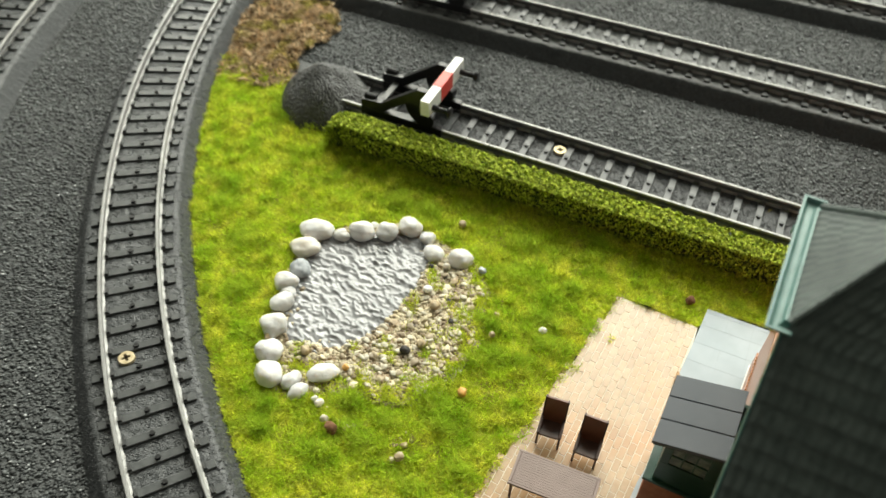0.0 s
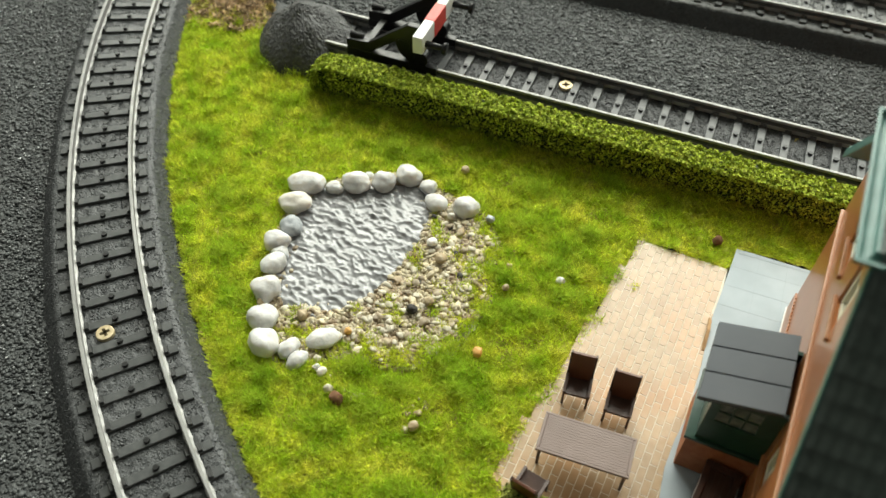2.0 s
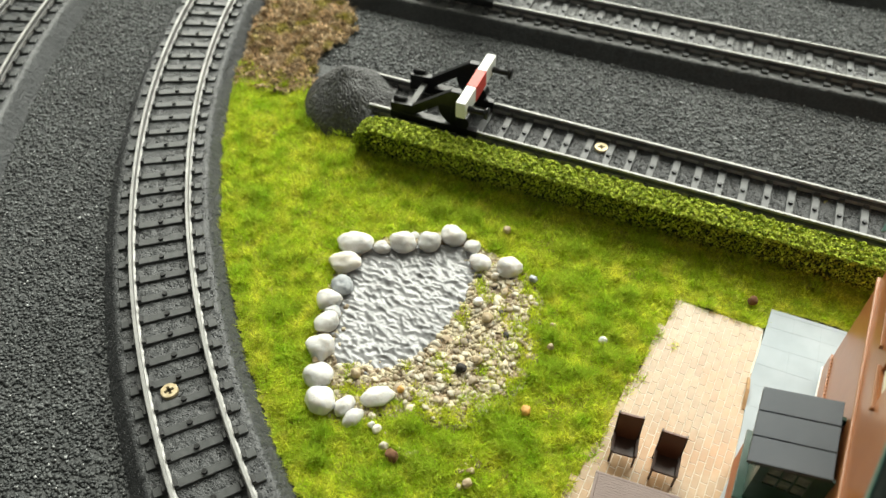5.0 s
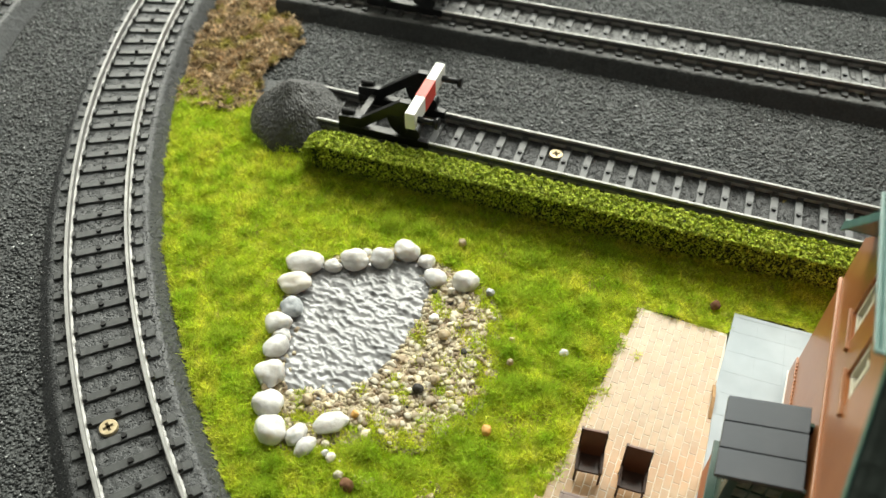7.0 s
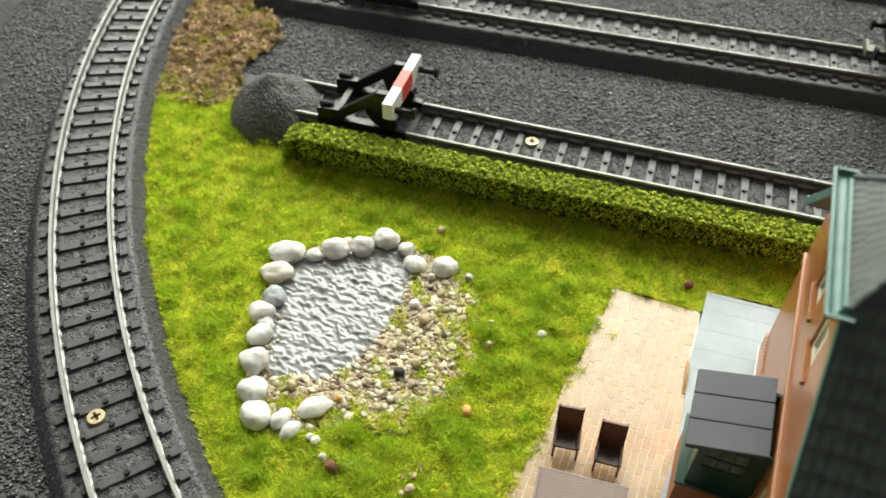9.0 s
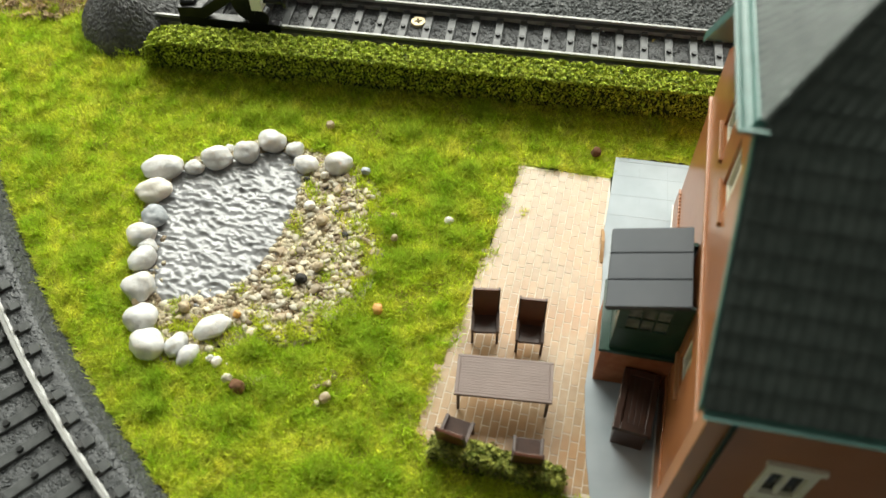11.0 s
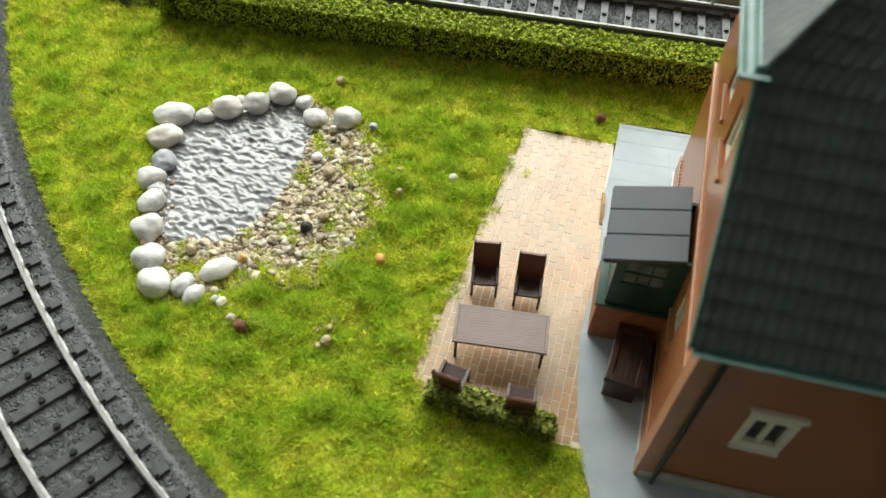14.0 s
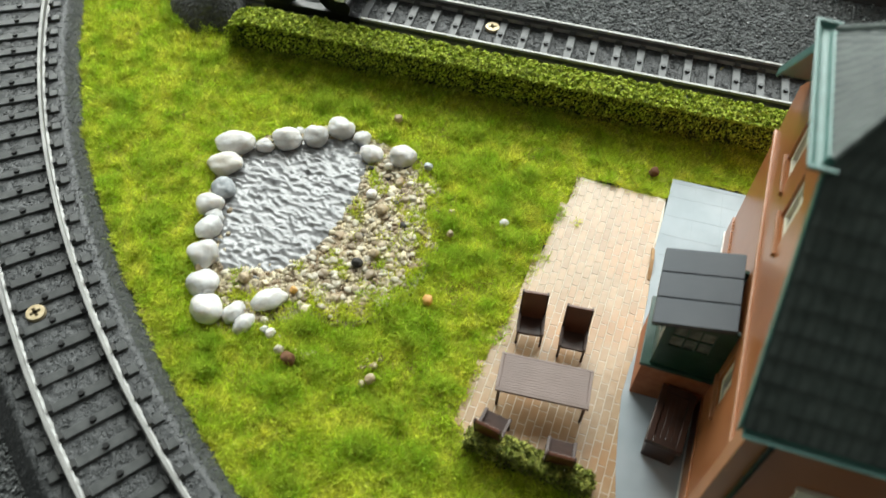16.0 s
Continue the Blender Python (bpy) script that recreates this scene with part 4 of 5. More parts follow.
# the larger stones of the bank lie singly
PIECES = []
for i in range(12):
    kind = ("gravel_pale", "gravel_tan", "gravel_pale", "gravel_pale", "gravel", "gravel_tan", "gravel_pale", "gravel", "gravel_tan", "gravel_pale", "black_pebble", "gravel")[i]
    PIECES.append(pebble_mesh("gravel_stone", rng.uniform(0.9, 1.25), rng.uniform(0.7, 0.95), rng.uniform(0.35, 0.55), M[kind], 60.0 + i, 0.6, 2))
x, y = scatter(on_bank, -26, 36, -32, 38, 0.24)
for i, (px, py) in enumerate(list(zip(x, y))[:290]):
    m = pose(px * MM, py * MM, (bank(px, py) + rng.uniform(-0.05, 0.4)) * MM, rng.uniform(-20, 20), rng.uniform(-20, 20), rng.uniform(0, 360))
    put("gravel_stone", PIECES[i % 12 if i % 36 == 10 or i % 12 != 10 else 3], gravel_bank, "", m @ Matrix.Scale(rng.uniform(0.7, 1.35), 4))
# moss growing through the bank
x, y = scatter(lambda x, y: inside(GRAVEL, x, y) & (wave(x, y, 4.5, 8.0) > 0.8 - 0.08 * np.maximum(x - 17, 0.8 * (-16 - y))), -26, 36, -32, 38, 7.0)
wx, wy = scatter(lambda x, y: inside(GRAVEL, x, y) & (x > -6) & (x < 13) & (wave(x, y, 3.0, 4.0) > 0.22 + 0.05 * abs(x - 6)), -26, 36, -32, 38, 8.0)
x, y = np.concatenate([x, wx]), np.concatenate([y, wy])
fx, fy = scatter(lambda x, y: inside(POND, x, y) & ~inside(WATER, x, y) & ((x > 14) | (y < -22)) & (rng.uniform(0, 1, x.shape) < 0.25 + 0.4 * wave(x, y, 3.0, 9.0)), -40, 36, -40, 44, 8.0)
bx, by = scatter(lambda x, y: inside(POND, x, y) & inside(GRAVEL, x, y) & ~on_bank(x, y), -26, 36, -40, 38, 9.0)
x, y = np.concatenate([x, fx, bx]), np.concatenate([y, fy, by])
tagged(put("bank_moss", cloud("bank_moss", fibres(x, y, bank(x, y) + 0.5, 1.8, 0.35, 0.9), 3, M["grass"])), "thin moss growing through the gravel bank", "moss", "", "stuff")


# ---- hedges ----
def hedge(name, label, x, y, turn, length, depth, height, leaf, count, material):
    top = thing(name, label, "hedge", x, y, 0, turn)
    # core coloured near black: shade between the leaves is put in it
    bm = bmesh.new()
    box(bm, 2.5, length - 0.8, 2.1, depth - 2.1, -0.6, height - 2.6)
    part("hedge_core", bm, M["hedge_core"], top, "inner foam coloured dark for shade between leaves", 1.2)
    w = np.array([2.2 * length * depth, 0.62 * length * height, 0.62 * length * height, depth * height, depth * height])
    side = rng.choice(5, count, p=w / w.sum())
    a, b = rng.uniform(0, 1, count), rng.uniform(0, 1, count)
    p = np.empty((count, 3))
    spots = ((a * length, b * depth, height), (a * length, 0, b * height), (a * length, depth, b * height), (0, a * depth, b * height), (length, a * depth, b * height))
    for k, (px, py, pz) in enumerate(spots):
        on = side == k
        p[on] = np.stack(np.broadcast_arrays(px, py, pz), 1)[on]
    swell = 0.5 * wave(p[:, 0], p[:, 1] + p[:, 2], 2.6, 1.0) + 0.6 * wave(p[:, 0], p[:, 2] + p[:, 1], 0.8, 4.0) - 0.2
    mid = np.array([length / 2, depth / 2, height / 2])
    out = (p - mid) / mid
    out = np.where(np.abs(out) > 0.93, np.sign(out), 0)
    corner = (np.abs(out).sum(1) > 1)[:, None]
    deep = np.where(side == 0, rng.uniform(-0.8, 0.3, count), -2.6 * rng.uniform(0, 1, count) ** 1.2 + 0.35)
    p += out * (swell + deep)[:, None] - corner * out * 0.5
    p[:, 2] *= 1.0 - 0.3 * np.clip(1 - p[:, 0] / 9.0, 0, 1) ** 2
    p[:, 2] = np.maximum(p[:, 2], 0.0)
    put("foliage", cloud("foliage", leaves(p, leaf, 0.85 * out), 4, M[material]), top, "small clipped leaves")
    return top


hedge("clipped_hedge", "long clipped green hedge along the siding", -57, 62.6, 0.3, 205, 9.8, 12.5, 0.9, 66000, "hedge")
hedge("low_hedge", "low olive-green hedge at the end of the terrace", 51.5, -50.6, -8.5, 29.6, 5.0, 6.6, 0.95, 9500, "low_hedge")

# ---- terrace ----
def flat(name, outline, z0, z1, material, label):
    bm = bmesh.new()
    prism(bm, outline, 2, z0, z1)
    return tagged(part(name, bm, material), label, "", "", "structure")


SLAB = [(89.8, 47.0), (150, 46.0), (150, -95), (92.5, -95), (91.8, -75), (90.1, -63), (87.7, -57), (86.0, -45), (85.3, -36), (84.8, -27), (85.6, -19), (87.2, -11), (87.6, 4), (87.4, 19.4), (88.4, 30)]
slab = flat("pavement", SLAB, -1.0, 0.9, M["slab"], "pale blue-grey card paving round the house")
bm = bmesh.new()
for k in range(-13, 7):
    if 40 - (k + 13) * 7.3 < 0:
        break
    box(bm, 88.6, 112, 40 - (k + 13) * 7.3 - 0.045, 40 - (k + 13) * 7.3 + 0.045, 0.88, 0.93)
box(bm, 90.0, 114, 45.4, 45.65, 0.88, 0.94)
for xx in (96.5, 104.2):
    box(bm, xx - 0.04, xx + 0.04, 2, 45.3, 0.88, 0.93)
part("paving_joint", bm, M["joint"], slab, "faint paving lines")

patio = flat("terrace", [(63.8, 40.0), (88.6, 38.8), (88.6, -54.5), (81, -54.0), (52.6, -49.2), (48.4, -42.4)], -1.0, 0.44, M["mortar"], "tan brick terrace with pale joints")
BRICK_W, BRICK_L = 2.0, 4.1


def brick_mesh(length):
    bm = bmesh.new()
    box(bm, -BRICK_W / 2 + 0.11, BRICK_W / 2 - 0.11, -length / 2 + 0.11, length / 2 - 0.11, 0.2, 0.5)
    bmesh.ops.bevel(bm, geom=[e for e in bm.edges if e.verts[0].co.z > 0.4 and e.verts[1].co.z > 0.4], offset=0.05, segments=1, affect="EDGES")
    for v in bm.verts:
        v.co *= MM
    data = bpy.data.meshes.new("paving_brick")
    bm.to_mesh(data)
    bm.free()
    data.materials.append(M["brick_pave"])
    return data


BRICK, HALF = brick_mesh(BRICK_L), brick_mesh(BRICK_L / 2)
PTURN = -4.5
c, s = math.cos(radians(PTURN)), math.sin(radians(PTURN))
for i in range(-14, 15):
    off = (i % 2) * BRICK_L / 2 + rng.uniform(-0.7, 0.7)
    for j in range(-15, 16):
        lx, ly = i * BRICK_W, j * BRICK_L + off
        wx, wy = 70 + c * lx - s * ly, -6 + s * lx + c * ly
        px, py = np.array([wx - 0.7, wx + 0.7, wx + 2.0 * s, wx - 2.0 * s]), np.array([wy, wy, wy - 2.0 * c, wy + 2.0 * c])
        ok = inside(PATIO, px, py)
        if ok.all():
            put("paving_brick", BRICK, patio, "", pose(wx * MM, wy * MM, rng.uniform(-0.02, 0.03) * MM, 0, 0, PTURN + rng.normal(0, 0.5)))
        else:
            for h in (-1, 1):
                qx, qy = wx - s * h * BRICK_L / 4, wy + c * h * BRICK_L / 4
                if inside(PATIO, np.array([qx - 0.1, qx + 0.4, qx, qx]), np.array([qy, qy, qy - 0.5, qy + 0.5])).all():
                    put("paving_brick", HALF, patio, "", pose(qx * MM, qy * MM, rng.uniform(-0.02, 0.03) * MM, 0, 0, PTURN + rng.normal(0, 0.5)))
# the terrace's card edge curls up beside the bay
strip = [(sx, yy, zz) for yy, zz in ((20.0, 0.45), (17.5, 1.1), (15.0, 1.7), (12.0, 1.3), (9.0, 0.45)) for sx in (86.7, 87.5)]
bm = bmesh.new()
low = [bm.verts.new(p) for p in strip]
high = [bm.verts.new((px + 0.1, py, pz + 0.3)) for px, py, pz in strip]
for i in range(0, 8, 2):
    bm.faces.new((low[i], low[i + 1], low[i + 3], low[i + 2]))
    bm.faces.new((high[i], high[i + 2], high[i + 3], high[i + 1]))
    bm.faces.new((low[i], low[i + 2], high[i + 2], high[i]))
    bm.faces.new((low[i + 1], high[i + 1], high[i + 3], low[i + 3]))
bm.faces.new((low[0], high[0], high[1], low[1]))
bm.faces.new((low[8], low[9], high[9], high[8]))
part("curled_edge", bm, M["card_edge"], patio, "curled brown card edge")
FLOOR = 0.5
MOSS = [(65.9, 22.6, 26, 0.7), (59.0, 8.4, 46, 1.0), (57.0, 4.0, 26, 0.8), (53.9, -17.0, 40, 0.9), (53.4, -20.5, 26, 0.8), (60.2, 29.0, 26, 0.8), (50.4, -30.0, 34, 0.8)]


def chair(label):
    """A high-backed garden chair; it faces -y."""
    top = thing("garden_chair", label, "chair", group="chairs round the garden table")
    for x in (-2.95, 2.95):
        bm = bmesh.new()
        rod(bm, (x, -2.9, 0), (x, -2.7, 5.2), 0.32, 0.3, 8)
        part("front_leg", bm, M["brown"], top)
        bm = bmesh.new()
        rod(bm, (x, 3.4, 0), (x, 2.6, 4.8), 0.32, 0.3, 8)
        part("rear_leg", bm, M["brown"], top)
        bm = bmesh.new()
        prism(bm, [(-3.1, 5.0), (2.9, 5.6), (2.9, 6.2), (-3.1, 5.7)], 0, x - 0.4, x + 0.4)
        part("armrest", bm, M["brown"], top, "", 0.12)
    bm = bmesh.new()
    prism(bm, [(-3.0, 4.4), (2.6, 3.9), (2.6, 4.6), (-3.0, 5.1)], 0, -2.9, 2.9)
    part("seat", bm, M["brown"], top, "", 0.15)
    bm = bmesh.new()
    prism(bm, [(2.0, 4.2), (2.8, 4.0), (4.6, 12.6), (3.8, 12.8)], 0, -3.1, 3.1)
    back = part("backrest", bm, M["chair"], top, "red-brown back panel", 0.15)
    bm = bmesh.new()
    for x0, x1 in ((-3.25, -2.75), (2.75, 3.25)):
        prism(bm, [(1.9, 4.2), (2.9, 4.0), (4.75, 12.8), (3.75, 13.0)], 0, x0, x1)
    part("back_frame", bm, M["brown"], back, "dark brown back posts", 0.12)
    return top


def at(x, y, turn, z=FLOOR):
    return pose(x * MM, y * MM, z * MM, 0, 0, turn)


one = chair("dark brown plastic garden chair facing the table")
one.matrix_basis = at(60.0, -16.4, 6)
copy_thing(one, at(70.8, -17.6, 2))
a = copy_thing(one, at(57.2, -45.2, 168))
a["label"] = "dark brown plastic garden chair before the low hedge"
b = copy_thing(one, at(73.0, -47.4, 180))
b["label"] = "dark brown plastic garden chair before the low hedge"


def garden_table():
    top = thing("garden_table", "brown-grey rectangular plastic garden table on the terrace", "table", 66.2, -32.4, FLOOR, 2.5)
    bm = bmesh.new()
    for x0, x1, y0, y1 in ((-10.8, 10.8, -5.1, -4.45), (-10.8, 10.8, 4.45, 5.1), (-10.8, -10.1, -4.45, 4.45), (10.1, 10.8, -4.45, 4.45)):
        box(bm, x0, x1, y0, y1, 7.5, 8.3)
    box(bm, -10.1, 10.1, -4.45, 4.45, 7.5, 8.2)
    frame_top = part("tabletop", bm, M["table"], top, "brown-grey slatted top", 0.12)
    for k in range(13):
        y0 = -4.42 + k * 0.683
        bm = bmesh.new()
        box(bm, -10.05, 10.05, y0, y0 + 0.74, 8.0, 8.25)
        part("slat", bm, M["table"], frame_top, "", 0.08, False, 1)
    for x in (-9.9, 9.9):
        for y in (-4.3, 4.3):
            bm = bmesh.new()
            rod(bm, (x, y, 0), (x, y, 7.7), 0.36, 0.42, 8)
            part("leg", bm, M["brown"], top, "thin dark brown leg")
    bm = bmesh.new()
    box(bm, -9.9, 9.9, -4.5, -4.1, 6.6, 7.6)
    box(bm, -9.9, 9.9, 4.1, 4.5, 6.6, 7.6)
    part("apron", bm, M["brown"], top)


garden_table()


# moss and crumbs on the paving
bits = []
for mx, my, k, size in MOSS:
    px, py = rng.normal(mx, size, k), rng.normal(my, size * 1.4, k)
    bits.append(fibres(px, py, np.full(k, FLOOR), 1.5, 0.3, 1.2))
tagged(put("terrace_moss", cloud("terrace_moss", np.concatenate(bits), 3, M["grass"])), "yellow-green grass crumbs on the terrace", "moss", "", "stuff")

# ---- house: local u runs along the front, v along the gable, z up ----
HX, HY, HTURN = 101.0, -57.0, -2.5
DEPTH, LONG = 74.4, 120.0
EAVE_Z, SLOPE = 63.0, 1.075
RIDGE_V = DEPTH / 2
GABLE_D = 87.0                     # the gable wall runs a little askew and further than the roof
GABLE = pose(-0.00095, 0, 0, 0, 0, -1.45)
HIP_Z = 93.4


def house():
    top = thing("house", "terracotta model house with dark half-hipped roof and green gutters", "house", HX, HY, 0, HTURN)
    wall_h = EAVE_Z + SLOPE * 5.5
    # gable wall with its openings, built of vertical strips between them
    openings = [(20.6, 28.4, 21.0, 32.4), (41.0, 49.3, 52.6, 65.5), (58.0, 66.2, 52.2, 65.3)]
    bm = bmesh.new()
    cuts = sorted({0.0, GABLE_D, RIDGE_V, *[o[0] for o in openings], *[o[1] for o in openings]})

    def under_roof(v):
        return min(EAVE_Z + 3.5 + SLOPE * (min(v, DEPTH - v) + 2.0), HIP_Z + 5.0)

    for v0, v1 in zip(cuts, cuts[1:]):
        spans, z = [], 0.9
        for o in sorted(openings, key=lambda q: q[2]):
            if o[0] <= v0 and v1 <= o[1]:
                spans.append((z, z, o[2], o[2]))
                z = o[3]
        spans.append((z, z, under_roof(v0), under_roof(v1)))
        for za, zb, zc, zd in spans:
            prism(bm, [(v0, za), (v1, zb), (v1, zd), (v0, zc)], 0, 0.0, 3.2)
    bmesh.ops.remove_doubles(bm, verts=bm.verts, dist=0.001)
    part("gable_wall", bm, M["wall"], top, "smooth terracotta gable wall").matrix_basis = GABLE
    # front wall with one window
    o = (12.0, 20.2, 24.2, 37.4)
    bm = bmesh.new()
    for u0, u1, z0, z1 in ((2.4, o[0], 0.9, wall_h), (o[1], LONG, 0.9, wall_h), (o[0], o[1], 0.9, o[2]), (o[0], o[1], o[3], wall_h)):
        box(bm, u0, u1, 0.0, 2.2, z0, z1)
    part("front_wall", bm, M["wall"], top, "terracotta front wall")
    bm = bmesh.new()
    box(bm, 3.3, LONG, GABLE_D - 2.4, GABLE_D - 0.2, 0.9, 55.0)
    part("rear_wall", bm, M["wall"], top)
    bm = bmesh.new()
    box(bm, LONG - 2.2, LONG, 2.3, GABLE_D - 2.5, 0.9, 55.0)
    part("end_wall", bm, M["wall"], top)
    # corner strips, belt course, plinth
    for v0, v1 in ((-0.9, 3.4),):
        bm = bmesh.new()
        box(bm, -0.9, 3.2, v0, v1, 0.9, EAVE_Z + 1.0)
        part("corner_strip", bm, M["belt"], top, "raised corner strip", 0.2).matrix_basis = GABLE
    bm = bmesh.new()
    box(bm, -0.7, 0.2, -1.0, GABLE_D + 1.2, 39.3, 40.6)
    part("belt_course", bm, M["belt"], top, "raised horizontal belt course", 0.25).matrix_basis = GABLE
    bm = bmesh.new()
    box(bm, -0.45, 0.2, 3.5, GABLE_D + 0.8, 0.9, 8.2)
    part("wall_base", bm, M["wall"], top, "thicker wall base", 0.15).matrix_basis = GABLE
    bm = bmesh.new()
    for k in range(28):
        box(bm, -0.4, 0.1, 52.0 + k * 1.22, 52.5 + k * 1.22, 8.9, 9.4)
    part("stud_row", bm, M["belt"], top, "row of tiny pale studs").matrix_basis = GABLE
    bm = bmesh.new()
    box(bm, -0.8, -0.4, 3.5, GABLE_D + 0.9, 0.85, 1.5)
    part("base_edge", bm, M["white"], top, "thin white edge along the wall's foot").matrix_basis = GABLE
    bm = bmesh.new()
    box(bm, -1.0, LONG, -1.1, -0.05, 0.85, 4.0)
    part("plinth", bm, M["plinth"], top, "pale stone plinth", 0.2)

    def window(o, axis, label, bars, cap):
        """o: from, to, bottom, top along the wall; axis 0: gable wall, 1: front wall."""
        a0, a1, z0, z1 = o

        def slab(bm, p0, p1, q0, q1, d0, d1):
            if axis == 0:
                box(bm, d0, d1, p0, p1, q0, q1)
            else:
                box(bm, p0, p1, d0, d1, q0, q1)

        bm = bmesh.new()
        t, e, back = (1.15, -0.02, 1.1) if axis == 0 else (1.0, 0.4, 0.0)
        s = t if axis == 0 else 2.1
        slab(bm, a0 - e, a0 + t, z0 - e, z1 + e, back - 0.45, back + 1.4)
        slab(bm, a1 - t, a1 + e, z0 - e, z1 + e, back - 0.45, back + 1.4)
        slab(bm, a0 + t, a1 - t, z0 - e, z0 + s, back - 0.45, back + 1.4)
        slab(bm, a0 + t, a1 - t, z1 - s, z1 + e, back - 0.45, back + 1.4)
        m = (a0 + a1) / 2
        h = 0.75 if axis == 0 else 0.5
        slab(bm, m - h, m + h, z0 + s, z1 - s, back - 0.1, back + 1.3)
        for z in bars:
            slab(bm, a0 + t, m - 0.75, z - 0.3, z + 0.3, back + 0.1, back + 1.2)
            slab(bm, m + 0.75, a1 - t, z - 0.3, z + 0.3, back + 0.1, back + 1.2)
        win = part("window", bm, M["cream_frame"], top, label, 0.12)
        if axis == 0:
            win.matrix_basis = GABLE
        for p0, p1 in ((a0 + t, m - h), (m + h, a1 - t)):
            bm = bmesh.new()
            slab(bm, p0 - 0.1, p1 + 0.1, z0 + s - 0.1, z1 - s + 0.1, back + 0.75, back + 0.95)
            part("pane", bm, M["glass"], win, "dark glossy pane")
        if axis == 0:
            return
        bm = bmesh.new()
        slab(bm, a0 - 0.5, a1 + 0.5, z0 - 1.2, z0 - 0.45, -0.8, 0.1)
        part("window_sill", bm, M[cap], win, "", 0.15)
        bm = bmesh.new()
        slab(bm, a0 - 0.9, a1 + 0.9, z1 + 0.45, z1 + 1.9, -1.0, 0.1)
        part("lintel", bm, M[cap], win, "", 0.15)

    window(openings[0], 0, "cream framed ground-floor window", (28.4,), "belt")
    window(openings[1], 0, "cream framed upper window", (60.0,), "belt")
    window(openings[2], 0, "cream framed upper window", (60.0,), "belt")
    window(o, 1, "cream framed double window in the front wall", (), "cream_frame")
    # raised sills under the gable windows
    for q in openings:
        bm = bmesh.new()
        box(bm, -0.75, 0.1, q[0] - 1.6, q[1] + 1.6, q[2] - 1.5, q[2] - 0.25)
        part("window_sill", bm, M["belt"], top, "terracotta window sill", 0.15).matrix_basis = GABLE

    # roof planes, laid in courses that overlap like tiles
    def plane(name, corner, along, up, normal, outline_at, rows, width, label):
        """corner: lower left; along, up: unit vectors; outline_at(s): from, to along the eave at the slope length s."""
        corner, along, up, normal = Vector(corner), Vector(along), Vector(up), Vector(normal)
        face = None
        step = width / rows
        for r in range(rows):
            s0, s1 = r * step - 0.25, (r + 1) * step + 0.35
            a0, a1 = outline_at(r * step)
            b0, b1 = outline_at((r + 1) * step)
            n = max(2, int((a1 - a0) / 1.9))
            bm = bmesh.new()
            rows_v = []
            for j in range(2 * n + 1):
                f = j / (2 * n)
                lift = 0.2 if j % 2 else 0.0
                cut = 0.14 * ((j * 7 + r * 3) % 5) / 5
                low = corner + along * (a0 + (a1 - a0) * f) + up * (s0 - cut) + normal * (0.4 + lift)
                high = corner + along * (b0 + (b1 - b0) * f) + up * s1 + normal * (0.12 + lift * 0.6)
                base = corner + along * (a0 + (a1 - a0) * f) + up * (s0 - cut) - normal * 0.1
                rows_v.append([bm.verts.new(p) for p in (base, low, high)])
            for p, q in zip(rows_v, rows_v[1:]):
                bm.faces.new((p[0], q[0], q[1], p[1]))
                bm.faces.new((p[1], q[1], q[2], p[2]))
            ob = part("tile_course", bm, M["roof"], top, label if r == 0 else "")
            face = face or ob
        return face

    over = 5.6
    u0 = -over
    run = math.hypot(1, SLOPE)
    eave_v, eave_z = -5.5, 63.95
    full = (RIDGE_V - eave_v) * run
    hip_s = (HIP_Z - eave_z) / SLOPE * run            # slope length at which the hip begins
    lean = (RIDGE_V - eave_v - (HIP_Z - eave_z) / SLOPE)

    def front_edge(s):
        t = max(0.0, s - hip_s) / run
        return t * 1.0, LONG + 2 * over - t

    plane("front_roof", (u0, eave_v, eave_z), (1, 0, 0), (0, 1 / run, SLOPE / run), (0, -SLOPE / run, 1 / run), front_edge, 16, full, "dark slate tile course")

    def back_edge(s):
        t = max(0.0, s - hip_s) / run
        return t, LONG + 2 * over - t

    plane("rear_roof", (u0, DEPTH - eave_v, eave_z), (1, 0, 0), (0, -1 / run, SLOPE / run), (0, SLOPE / run, 1 / run), back_edge, 16, full, "dark slate tile course")
    hip_v0 = eave_v + (HIP_Z - eave_z) / SLOPE
    hip_len = math.hypot(lean, lean * SLOPE)

    def hip_edge(s):
        t = s / hip_len * lean
        return t, 2 * lean - t

    plane("hip_roof", (u0, hip_v0, HIP_Z), (0, 1, 0), (lean / hip_len, 0, lean * SLOPE / hip_len), (-SLOPE / run, 0, 1 / run), hip_edge, 7, hip_len, "dark slate tile course")
    # closed undersides
    bm = bmesh.new()
    for sgn, ev in ((1, eave_v), (-1, DEPTH - eave_v)):
        z_at = lambda v: eave_z + SLOPE * (v - ev) * sgn
        hv = ev + sgn * (HIP_Z - eave_z) / SLOPE
        lo = [bm.verts.new((u, v, z - 0.25)) for u, v, z in ((u0, ev, eave_z), (LONG + over, ev, eave_z), (LONG + over, RIDGE_V, z_at(RIDGE_V)), (u0 + lean, RIDGE_V, z_at(RIDGE_V)), (u0, hv, HIP_Z))]
        hi = [bm.verts.new((v.co.x, v.co.y, v.co.z - 1.3)) for v in lo]
        bm.faces.new(lo)
        bm.faces.new(hi[::-1])
        for i in range(5):
            bm.faces.new((lo[i], hi[i], hi[(i + 1) % 5], lo[(i + 1) % 5]))
